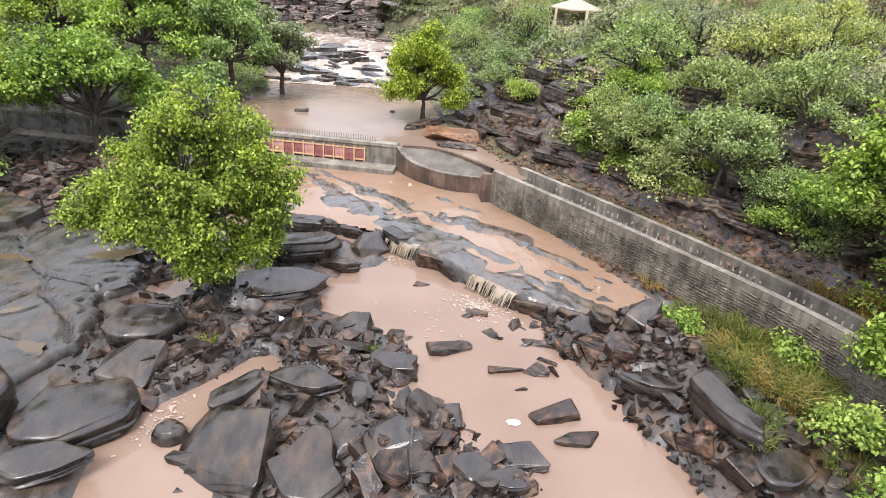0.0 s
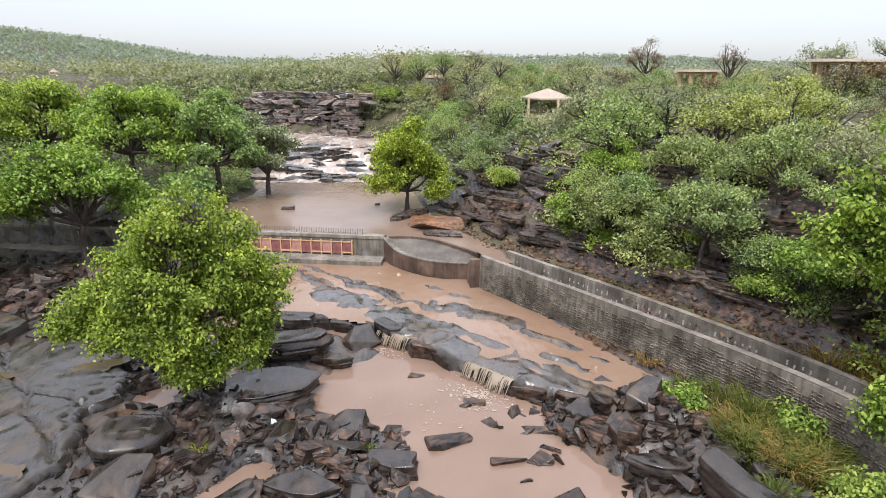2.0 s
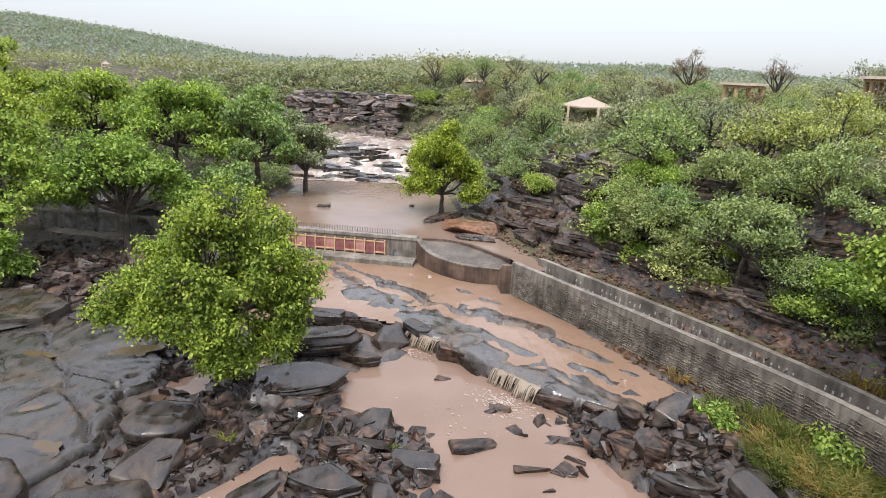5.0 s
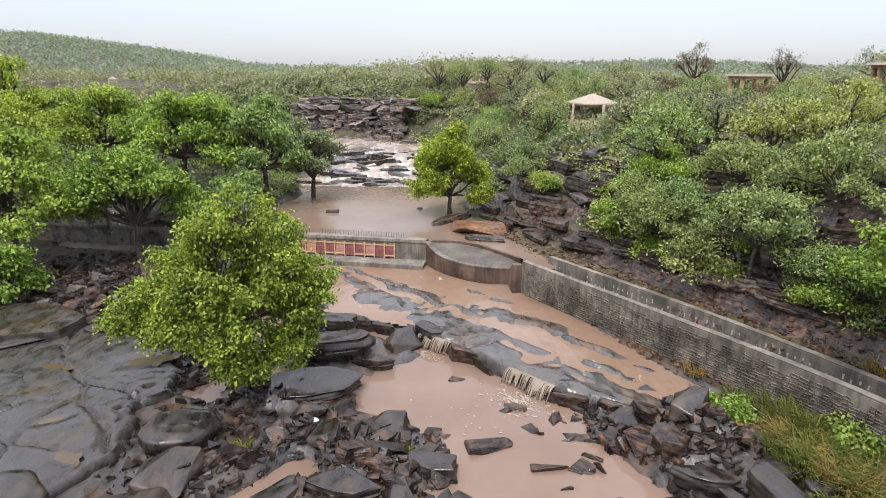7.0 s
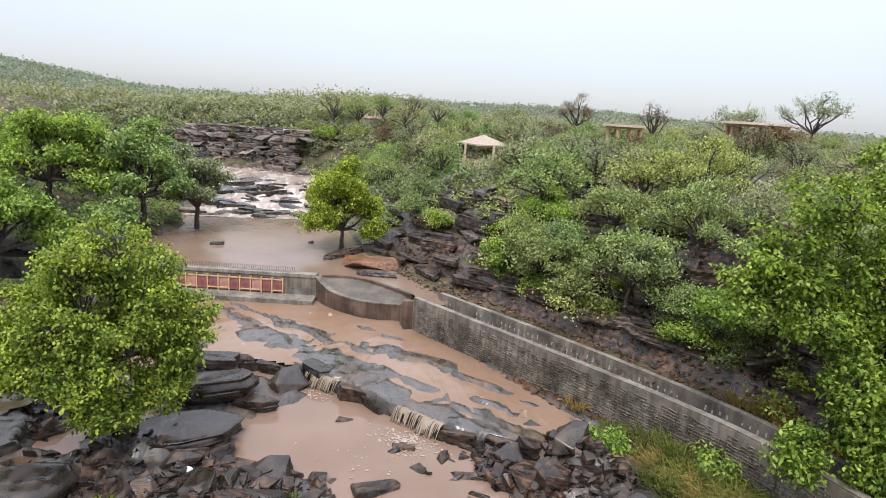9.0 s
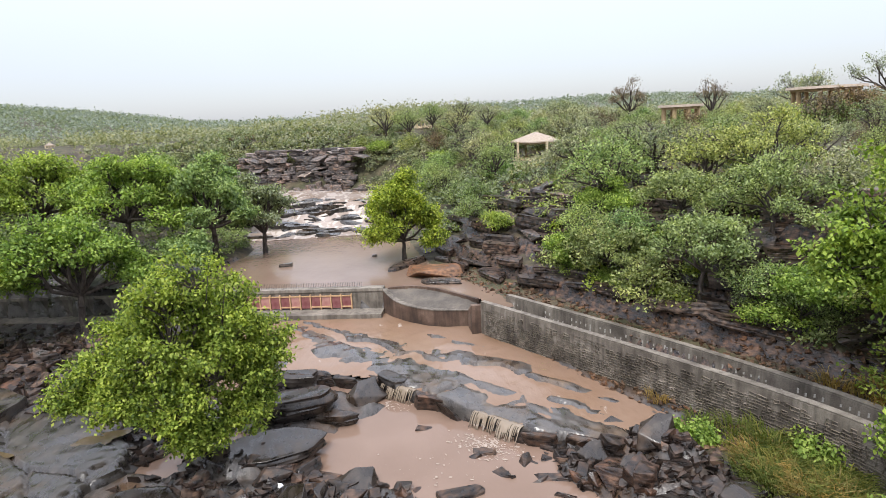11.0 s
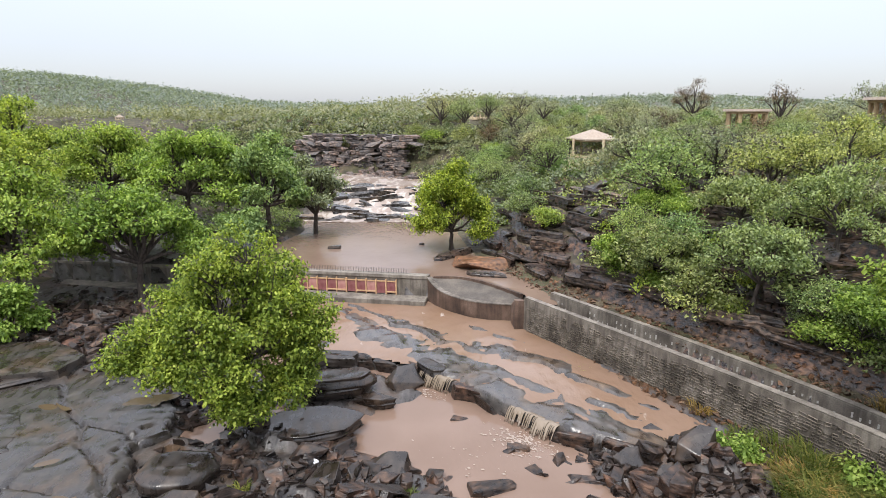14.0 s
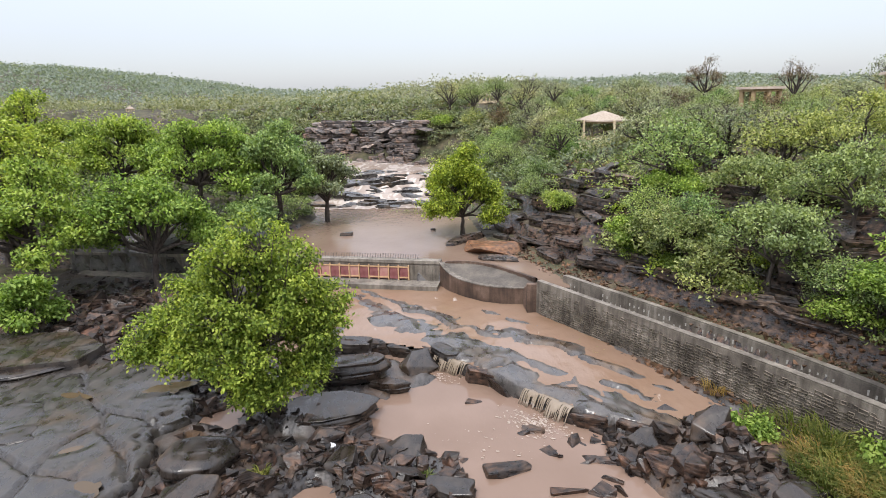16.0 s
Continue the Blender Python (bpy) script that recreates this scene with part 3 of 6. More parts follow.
def platform():
    d = tagged(new("stone_platform"), "curved brown masonry platform with a rubble top", "platform", kind="structure")
    rim = rounded([(-0.93, 34.85, 2.26), (-0.72, 34.4, 2.05), (-0.2, 33.6, 1.78), (0.75, 32.55, 1.7), (1.93, 31.73, 1.7), (3.05, 31.45, 1.7), (4.15, 31.3, 1.7)], 2)
    part("retaining_wall", sweep(rim, [(0, -1.5), (0, -0.06), (-0.35, -0.06), (-0.35, -1.5)]), MASONRY, d)
    part("rim", sweep(rim, [(0.03, -0.06), (0.03, 0.0), (-0.3, 0.0), (-0.3, -0.06)]), CONCRETE, d, "worn grey rim")
    kerb = rounded([(-0.6, 35.2, 2.2), (0.85, 35.3, 2.2), (2.2, 34.4, 2.2), (3.2, 33.1, 2.2), (4.3, 31.6, 2.2)], 2)
    part("back_kerb", sweep(kerb, [(0.1, -0.6), (0.1, 0.02), (-0.12, 0.0), (-0.12, -0.6)]), MASONRY, d)
    r = random.Random(3)
    V, F, cols = [], [], 26
    for i in range(cols + 1):
        f = i / cols
        a, b = rim[int(f * (len(rim) - 1))], kerb[int(f * (len(kerb) - 1))]
        for j in range(9):
            q = j / 8
            V.append((a[0] + (b[0] - a[0]) * q, a[1] + (b[1] - a[1]) * q, (a[2] - 0.05) + (b[2] - 0.12 - a[2] + 0.05) * q + (r.uniform(-0.05, 0.05) if 0 < j < 8 else 0)))
    for i in range(cols):
        F += [(i * 9 + j, (i + 1) * 9 + j, (i + 1) * 9 + j + 1, i * 9 + j + 1) for j in range(8)]
    part("rubble_top", (V, F), PLATFORM_TOP, d, "wet grey-brown rubble fill", True)
    for k in range(4):
        part("step", new_box(3.75 - 0.02 * k, 30.1 + 0.28 * k, 0.3, 4.3 - 0.02 * k, 30.4 + 0.28 * k, 2.3 - 0.17 * k, bevel=0.02), MASONRY, d)
    return d


platform()


# ---- trees ----
def tube(verts, faces, a, b, ra, rb, sides=6):
    """A tapered limb from a to b."""
    d = (b - a).normalized()
    u = d.orthogonal().normalized()
    v = d.cross(u)
    n = len(verts)
    for p, r in ((a, ra), (b, rb)):
        for k in range(sides):
            q = 2 * math.pi * k / sides
            verts.append(p + u * (r * math.cos(q)) + v * (r * math.sin(q)))
    for k in range(sides):
        faces.append((n + k, n + (k + 1) % sides, n + sides + (k + 1) % sides, n + sides + k))


def limb(verts, faces, a, b, ra, rb, rng, bends=3, sway=0.12, sides=6):
    """A crooked limb, returned as its points."""
    pts = [a]
    length = (b - a).length
    for k in range(1, bends):
        f = k / bends
        pts.append(a.lerp(b, f) + Vector((rng.uniform(-1, 1), rng.uniform(-1, 1), rng.uniform(-0.5, 1.0))) * sway * length * (0.5 if k > 1 else 1))
    pts.append(b)
    for k in range(bends):
        tube(verts, faces, pts[k], pts[k + 1], ra + (rb - ra) * k / bends, ra + (rb - ra) * (k + 1) / bends, sides)
    return pts


def leaf_cloud(centres, per, reach, size, seed, droop=0.5, flat=0.75):
    """Small four-cornered folded leaves scattered round the given twig ends."""
    rs = np.random.RandomState(seed)
    c = np.repeat(np.asarray(centres), per, 0)
    n = len(c)
    c = c + rs.normal(0, 1, (n, 3)) * np.array([reach, reach, reach * flat])
    heading, tilt = rs.uniform(0, 2 * np.pi, n), rs.normal(-droop, 0.55, n)
    along = np.stack([np.cos(heading) * np.cos(tilt), np.sin(heading) * np.cos(tilt), np.sin(tilt)], 1)
    across = np.stack([-np.sin(heading), np.cos(heading), rs.normal(0, 0.45, n)], 1)
    across /= np.linalg.norm(across, axis=1)[:, None]
    s = (size * rs.uniform(0.6, 1.25, n))[:, None]
    v = np.stack([c, c + along * s * 0.5 + across * s * 0.36, c + along * s + [0, 0, -0.1] * s, c + along * s * 0.5 - across * s * 0.36], 1).reshape(-1, 3)
    f = np.arange(n * 4).reshape(-1, 4)
    return v, f


def tree_parts(seed, lobes, trunk_top, trunk_r, leaf, per, tips, twig_reach, leaf_mat, sparse=1.0, base=(0, 0, 0), droop=0.5):
    """Trunk and crown meshes of a tree whose crown is made of lobes (x, y, z, rx, ry, rz)."""
    rng = random.Random(seed)
    verts, faces, ends = [], [], []
    root, top = Vector(base), Vector(trunk_top)
    tube(verts, faces, root - Vector((0, 0, 0.3)), root + Vector((0, 0, 0.25)), trunk_r * 1.6, trunk_r * 1.1, 8)
    limb(verts, faces, root + Vector((0, 0, 0.2)), top, trunk_r * 1.1, trunk_r * 0.8, rng, 3, 0.08, 8)
    for x, y, z, rx, ry, rz in lobes:
        c = Vector((x, y, z))
        low = c - Vector((0, 0, rz * 0.55))
        pts = limb(verts, faces, top, low, trunk_r * 0.6, trunk_r * 0.26, rng, 3, 0.12)
        for _ in range(tips):
            while True:
                p = Vector((rng.uniform(-1, 1), rng.uniform(-1, 1), rng.uniform(-0.9, 1)))
                if 0.35 < p.length < 1:
                    break
            p *= 0.82 + 0.3 * rng.random()
            end = c + Vector((p.x * rx, p.y * ry, p.z * rz))
            start = low.lerp(c, rng.random() * 0.5) if rng.random() < 0.7 else pts[2]
            limb(verts, faces, start, end, trunk_r * 0.16, trunk_r * 0.04, rng, 2, 0.12, 3)
            ends.append(end)
            ends.append(start.lerp(end, 0.72) + Vector((rng.uniform(-1, 1), rng.uniform(-1, 1), rng.uniform(-1, 1))) * 0.2 * rx)
    ends = [e for e in ends if rng.random() < sparse]
    return (verts, faces), leaf_cloud([tuple(e) for e in ends], per, twig_reach, leaf, seed, droop)


def tree(label, m, category="tree", group="", leaf_mat=None, name="tree", **kw):
    wood, leaves = tree_parts(leaf_mat=leaf_mat, **kw)
    ob = empty(name, m, label, category, group)
    part("trunk", wood, BARK, ob, smooth=True)
    part("crown", mesh_of("crown", leaves[0], leaves[1], leaf_mat, False), leaf_mat, ob)
    return ob


def lobes_in(seed, count, rx, ry, z0, z1, size, flat=0.7):
    """Lobes of a broad uneven crown between two heights."""
    rng = random.Random(seed)
    out = []
    for k in range(count):
        a = 2.399 * k + rng.uniform(-0.4, 0.4)
        r = math.sqrt((k + 0.5) / count) * rng.uniform(0.85, 1.1)
        s = size * rng.uniform(0.75, 1.2)
        top = 1 - 0.75 * r * r
        out.append((rx * r * math.cos(a), ry * r * math.sin(a), z0 + (z1 - z0) * top * rng.uniform(0.55, 1.0), s, s, s * flat))
    return out


# the large tree on the rubble shore
tree("broad bright-green tree growing between wet boulders", pose(-7.9, 20.9, 0.5), leaf_mat=LEAF_MAIN, seed=11,
     lobes=[(0.9, 0.0, 6.5, 1.4, 1.5, 1.1), (0.0, -0.4, 5.8, 1.5, 1.6, 1.1), (2.0, -0.2, 5.4, 1.5, 1.5, 1.1), (-1.4, 0.0, 4.7, 1.5, 1.5, 1.0), (-2.8, -0.2, 3.5, 1.4, 1.3, 0.8), (3.0, 0.0, 4.2, 1.2, 1.3, 1.0),
            (-0.4, -1.4, 4.2, 1.6, 1.3, 1.1), (1.6, -1.4, 3.9, 1.6, 1.3, 1.2), (2.9, -0.6, 2.9, 0.9, 1.0, 1.0), (0.3, -2.0, 2.7, 1.3, 1.0, 1.0), (-3.6, -0.4, 2.7, 0.9, 0.9, 0.5), (1.2, 1.0, 5.0, 1.5, 1.4, 1.2), (0.9, -1.9, 1.6, 0.9, 0.8, 0.8), (-1.6, -1.4, 2.9, 1.2, 1.0, 0.7), (2.3, -1.0, 1.9, 1.0, 1.0, 0.9), (0.6, 0.2, 3.8, 1.5, 1.2, 1.1), (2.2, 0.4, 3.6, 1.3, 1.2, 1.0)],
     trunk_top=(0.1, 0.0, 2.2), trunk_r=0.2, leaf=0.14, per=58, tips=30, twig_reach=0.16)

# trees along the left bank
LEFT_TREES = [
    # x, y, crown radius, height, lobes, leaf material, seed
    (-18.4, 35.4, 4.0, 8.0, 13, LEAF, 21), (-24.6, 33.5, 4.4, 8.2, 14, LEAF, 22), (-19.2, 45.0, 4.6, 9.3, 14, LEAF, 23), (-13.6, 46.0, 3.1, 8.0, 12, LEAF_DEEP, 24),
    (-10.4, 48.4, 2.7, 7.4, 8, LEAF_GREY, 25), (-30.5, 39.5, 5.0, 11.5, 13, LEAF, 26), (-26.0, 47.0, 4.2, 8.6, 11, LEAF, 27), (-14.2, 41.6, 1.6, 3.2, 6, LEAF_DEEP, 28), (-14.8, 58.0, 3.6, 6.2, 9, LEAF_DEEP, 29),
    (-21.6, 28.4, 1.5, 3.2, 6, LEAF, 30), (-21.5, 56.0, 4.0, 7.0, 10, LEAF_DEEP, 31), (-36.0, 52.0, 4.5, 9.0, 11, LEAF, 32),
]
for x, y, r, h, n, mat, seed in LEFT_TREES:
    tree({LEAF: "leafy light-green tree on the stony bank", LEAF_DEEP: "dense dark-green tree by the upper pool", LEAF_GREY: "thin grey-green tree leaning over the water"}[mat], pose(x, y, ground_at(x, y) - 0.05),
         group="trees on the west bank", leaf_mat=mat, seed=seed, lobes=lobes_in(seed, n + 5, r * 0.88, r * 0.82, h * 0.26, h * 0.95, r * 0.36, 0.5), trunk_top=(0.1, 0, h * 0.28), trunk_r=0.026 * h,
         leaf=0.22, per=22 if mat != LEAF_GREY else 13, tips=24, twig_reach=0.22)

# the small round tree at the water's edge
tree("small round bright-green tree at the pool's edge", pose(0.6, 42.6, 2.3), leaf_mat=LEAF_MAIN, seed=41, lobes=lobes_in(41, 20, 2.3, 2.1, 0.9, 6.0, 1.1, 0.8), trunk_top=(0, 0, 1.2), trunk_r=0.14, leaf=0.17, per=40, tips=22, twig_reach=0.2)

# the big tree beside the canal, its crown close to the viewer
tree("large leafy tree standing beside the canal", pose(17.6, 15.6, ground_at(17.6, 15.6) - 0.1), leaf_mat=LEAF_MAIN, seed=51,
     lobes=[(-2.6, -0.2, 6.8, 1.7, 1.5, 1.1), (-4.2, 0.0, 5.2, 1.5, 1.4, 1.0), (-5.0, 0.0, 4.2, 1.2, 1.2, 0.8), (-0.4, 0.0, 7.8, 1.8, 1.6, 1.2), (1.8, 0, 7.4, 1.8, 1.7, 1.3), (-1.6, -0.8, 5.2, 1.7, 1.4, 1.2), (-3.4, -0.9, 3.6, 1.3, 1.2, 0.9),
            (-0.8, -1.2, 3.6, 1.6, 1.3, 1.2), (1.0, -1.0, 5.6, 1.7, 1.5, 1.3), (-2.6, -1.8, 2.0, 1.1, 1.0, 1.0), (-0.6, -2.0, 1.9, 1.4, 1.2, 1.1), (3.4, 0.2, 5.6, 1.7, 1.6, 1.3), (-2.6, -2.4, 0.7, 0.9, 0.9, 0.9), (1.2, -2.0, 3.4, 1.6, 1.4, 1.2), (-4.2, -1.9, -0.2, 0.8, 0.7, 0.8), (-3.0, 0.4, 4.6, 1.6, 1.4, 1.2), (-1.8, 0.2, 2.9, 1.5, 1.3, 1.2), (0.4, 0.0, 4.6, 1.7, 1.6, 1.3), (2.6, -1.2, 4.2, 1.7, 1.5, 1.3), (1.0, -1.6, 1.6, 1.5, 1.3, 1.2), (-1.2, -2.6, 0.6, 1.1, 1.0, 0.9), (-2.3, -3.0, -0.5, 0.9, 0.9, 0.8), (-0.5, -3.2, 0.5, 1.2, 1.1, 1.0), (0.9, -3.0, 2.0, 1.3, 1.2, 1.1)],
     trunk_top=(0, 0, 2.4), trunk_r=0.26, leaf=0.155, per=50, tips=28, twig_reach=0.17)


# ---- hillside trees and shrubs ----
KINDS = []
for k, (r, h, mat, label, sparse, n, bush) in enumerate([
        (2.2, 4.4, LEAF_SCRUB, "light-green scrub tree on the rocky slope", 0.8, 9, 0), (1.8, 3.8, LEAF_GREY, "grey-green thorn tree on the hillside", 0.6, 8, 0), (1.5, 2.0, LEAF, "bright green bush among the rocks", 1.0, 7, 1),
        (2.6, 5.2, LEAF_GREY, "thin-leaved grey-green tree on the slope", 0.5, 10, 0), (1.7, 2.3, LEAF_SCRUB, "olive-green bush on stony ground", 0.9, 7, 1), (1.6, 3.2, LEAF_DRY, "nearly leafless brown thorn bush", 0.5, 7, 1),
        (2.4, 4.8, LEAF_DEEP, "dark green tree on the rocky slope", 0.8, 10, 0)]):
    seed = 60 + k
    wood, leaves = tree_parts(seed, lobes_in(seed, n, r * 0.7, r * 0.7, h * (0.2 if bush else 0.42), h * 0.86, r * 0.42, 0.5), (0.05, 0, h * (0.1 if bush else 0.3)), 0.022 * h + 0.02, 0.13, 16, 12, 0.2, mat, sparse, droop=0.35)
    KINDS.append((mesh_of("trunk", wood[0], wood[1], BARK, True), mesh_of("crown", leaves[0], leaves[1], mat), label, "bush" if bush else "tree", r))


def plant(kind, x, y, scale, turn, sink=0.08):
    trunk, crown, label, category, r = KINDS[kind]
    ob = empty(category, pose(x, y, ground_at(x, y) - sink, 0, 0, turn) @ Matrix.Diagonal((scale, scale, scale * 0.95, 1)), label, category, "hillside scrub")
    part("trunk", trunk, BARK, ob)
    part("crown", crown, None, ob)
    return ob


rng = random.Random(5)
spots = []
tries = 0
while len(spots) < 275 and tries < 14000:
    tries += 1
    y = rng.uniform(14, 125) if rng.random() < 0.5 else rng.uniform(14, 70)
    x = rng.uniform(-45, 75)
    if abs(x) > y * 0.95 + 6:
        continue
    s = float(side_distance(RIGHT_BANK, np.array([x]), np.array([y]))[0])
    if s < (2.7 if y < 33 else 4.4):
        continue
    gap = (2.7 if s < 9 and y < 60 else 1.9) + s * 0.03 + max(0, y - 60) * 0.03
    if any((x - a) ** 2 + (y - b) ** 2 < gap * gap for a, b in spots):
        continue
    if abs(x - 14.0) < 3.5 and 52 < y < 62 or math.hypot(x - 17.6, y - 15.6) < 3.2:
        continue
    if x < 2 and y > 84:
        continue
    if any(abs(math.atan2(x, y) - b) < 0.058 and y0 < y < y1 for b, y0, y1 in ((0.457, 46, 66), (0.641, 44, 62), (0.238, 30, 62), (0.057, 84, 112))):
        continue
    spots.append((x, y))
    low = s < 7
    kind = rng.choice((2, 4, 2, 0, 4, 6)) if low else rng.choice((0, 1, 1, 3, 4, 4, 5, 0, 6, 3))
    plant(kind, x, y, rng.uniform(0.9, 1.35) * (0.8 if low and kind in (0, 6) else 1) * (0.72 if s > 13 else 1), rng.uniform(0, 360))
# taller trees rooted just behind the canal
for x, y, h, r, mat, seed, sparse in ((12.9, 23.9, 5.4, 2.3, LEAF_SCRUB, 91, 0.75), (10.9, 27.8, 3.6, 1.9, LEAF_SCRUB, 92, 0.8), (9.4, 31.2, 2.8, 1.5, LEAF, 93, 0.9), (15.2, 20.6, 3.0, 1.6, LEAF, 94, 0.9), (16.4, 24.6, 5.6, 2.5, LEAF_SCRUB, 95, 0.7), (14.2, 28.6, 4.6, 2.3, LEAF_SCRUB, 96, 0.7), (12.0, 32.6, 3.4, 2.0, LEAF, 97, 0.85), (18.6, 28.8, 5.6, 3.0, LEAF_SCRUB, 98, 0.7)):
    tree("light-green spreading tree behind the canal wall", pose(x, y, ground_at(x, y) - 0.1), group="trees behind the canal", leaf_mat=mat, seed=seed, lobes=lobes_in(seed, 11, r * 0.85, r * 0.85, h * 0.35, h * 0.9, r * 0.34, 0.42), trunk_top=(0.1, 0, h * 0.32), trunk_r=0.018 * h, leaf=0.13, per=26, tips=17, twig_reach=0.17, sparse=sparse)
for kind, x, y, k in ((4, 30.2, 61.6, 1.3), (5, 31.6, 61.4, 1.3), (4, 33.0, 62.0, 1.2), (5, 41.6, 55.4, 1.8), (4, 43.0, 55.0, 1.5), (5, 44.6, 55.2, 1.8), (4, 40.2, 56.0, 1.5), (5, 46.0, 55.6, 1.8), (4, 47.4, 56.0, 1.3)):
    plant(kind, x, y, k, 40 * x)
# left plateau
tries = 0
left_spots = []
while len(left_spots) < 60 and tries < 4000:
    tries += 1
    x, y = rng.uniform(-85, -16), rng.uniform(50, 110)
    if float(side_distance(LEFT_BANK, np.array([x]), np.array([y]))[0]) > -1.5 or any(math.dist((x, y), p) < 4.2 for p in left_spots) or abs(x) > y * 0.9:
        continue
    left_spots.append((x, y))
    plant(rng.choice((0, 1, 3, 6, 5, 0)), x, y, rng.uniform(0.8, 1.25), rng.uniform(0, 360))
# saplings and bushes crowding the foot of the slope behind the canal
foot_rng = random.Random(61)
SLOPE_FOOT = [(8.2, 30.6), (9.6, 28.0), (11.4, 25.0), (13.2, 21.8), (15.0, 18.6), (16.2, 16.4)]
for (ax, ay), (bx, by) in zip(SLOPE_FOOT, SLOPE_FOOT[1:]):
    for _ in range(5):
        k, off = foot_rng.random(), foot_rng.uniform(0.3, 2.6)
        d = math.dist((ax, ay), (bx, by))
        plant(foot_rng.choice((2, 2, 0, 4, 6)), ax + (bx - ax) * k + off * (ay - by) / d, ay + (by - ay) * k + off * (bx - ax) / d, foot_rng.uniform(0.5, 0.95), foot_rng.uniform(0, 360))


# ---- rocks ----
def rock_shape(seed, corners=9, rings=((0.0, 0.86), (0.18, 1.0), (0.62, 0.98), (0.9, 0.9), (1.0, 0.72)), jag=0.16, squareness=0.5):
    """An angular layered stone one metre across and high, standing on z = 0: rings of corners, uneven from layer to layer."""
    rng = random.Random(seed)
    turn = rng.uniform(0, 6.28)
    base = []
    for k in range(corners):
        a = turn + 2 * math.pi * (k + rng.uniform(-0.3, 0.3)) / corners
        q = max(abs(math.cos(a - turn)), abs(math.sin(a - turn)))
        r = 0.5 * ((1 - squareness) + squareness / q * 0.86) * rng.uniform(1 - jag, 1 + jag * 0.5)
        base.append((math.cos(a) * r, math.sin(a) * r))
    tx, ty = rng.uniform(-0.12, 0.12), rng.uniform(-0.12, 0.12)
    verts, faces = [], []
    for j, (z, s) in enumerate(rings):
        ox, oy = rng.uniform(-0.03, 0.03), rng.uniform(-0.03, 0.03)
        for x, y in base:
            f = s * rng.uniform(0.96, 1.03)
            px, py = x * f + ox, y * f + oy
            verts.append((px, py, z + (px * tx + py * ty + rng.uniform(-0.025, 0.025)) * (1 if j else 0)))
    n = corners
    for j in range(len(rings) - 1):
        for k in range(n):
            a, b = j * n + k, j * n + (k + 1) % n
            faces.append((a, b, b + n, a + n))
    # the top dips and rises round an inner ring
    top = (len(rings) - 1) * n
    inner = len(verts)
    for k in range(n):
        x, y, z = verts[top + k]
        verts.append((x * 0.55 + rng.uniform(-0.04, 0.04), y * 0.55 + rng.uniform(-0.04, 0.04), z + rng.uniform(-0.01, 0.05)))
    for k in range(n):
        faces.append((top + k, top + (k + 1) % n, inner + (k + 1) % n, inner + k))
    faces.append(tuple(inner + k for k in range(n)))
    faces.append(tuple(reversed(range(n))))
    return verts, faces


def hull_shape(seed, points=13, worn=True):
    """A sharp-edged broken stone: the hull of a few points in a skewed box."""
    rng = random.Random(seed)
    bm = bmesh.new()
    kx, ky = rng.uniform(-0.3, 0.3), rng.uniform(-0.3, 0.3)
    for k in range(points):
        z = rng.choice((0.0, rng.uniform(0.2, 0.8), rng.uniform(0.8, 1.0)))
        x, y = rng.choice((-1, 1)) * rng.uniform(0.28, 0.5), rng.choice((-1, 1)) * rng.uniform(0.22, 0.5)
        if rng.random() < 0.3:
            x = rng.uniform(-0.5, 0.5)
        bm.verts.new((x + kx * (z - 0.5), y + ky * (z - 0.5), z))
    r = bmesh.ops.convex_hull(bm, input=bm.verts)
    bmesh.ops.delete(bm, geom=[v for v in bm.verts if not v.link_faces], context="VERTS")
    bmesh.ops.dissolve_limit(bm, angle_limit=radians(9), verts=bm.verts, edges=bm.edges)
    if worn:
        bmesh.ops.bevel(bm, geom=list(bm.edges), offset=0.022, segments=1, affect="EDGES")
    bm.verts.index_update()
    out = [tuple(v.co) for v in bm.verts], [tuple(v.index for v in f.verts) for f in bm.faces]
    bm.free()
    return out


BLOCK = ((0.0, 0.84), (0.15, 0.98), (0.55, 1.0), (0.86, 0.92), (0.97, 0.8))
SLAB = ((0.0, 0.88), (0.2, 0.96), (0.42, 0.93), (0.55, 1.0), (0.85, 0.99), (1.0, 0.93))
ROUND = ((0.0, 0.62), (0.2, 0.92), (0.5, 1.0), (0.78, 0.88), (0.93, 0.66))
SHAPES = {}
for kind, rings, corners, jag, square, count in (("block", BLOCK, 7, 0.22, 0.75, 14), ("slab", SLAB, 8, 0.34, 0.6, 10), ("round", ROUND, 10, 0.12, 0.35, 5)):
    for stuff_name, mat in (("wet", WET_ROCK), ("ledge", LEDGE_ROCK), ("bed", SLAB_ROCK), ("cliff", CLIFF_ROCK), ("ochre", OCHRE_ROCK)):
        SHAPES[kind, stuff_name] = [mesh_of("rock", *(hull_shape(500 + k * 3, 11 + k % 5) if kind == "block" else rock_shape(100 + k * 7 + len(kind) * 31, corners, rings, jag, square)), mat, kind == "round") for k in range(count)]


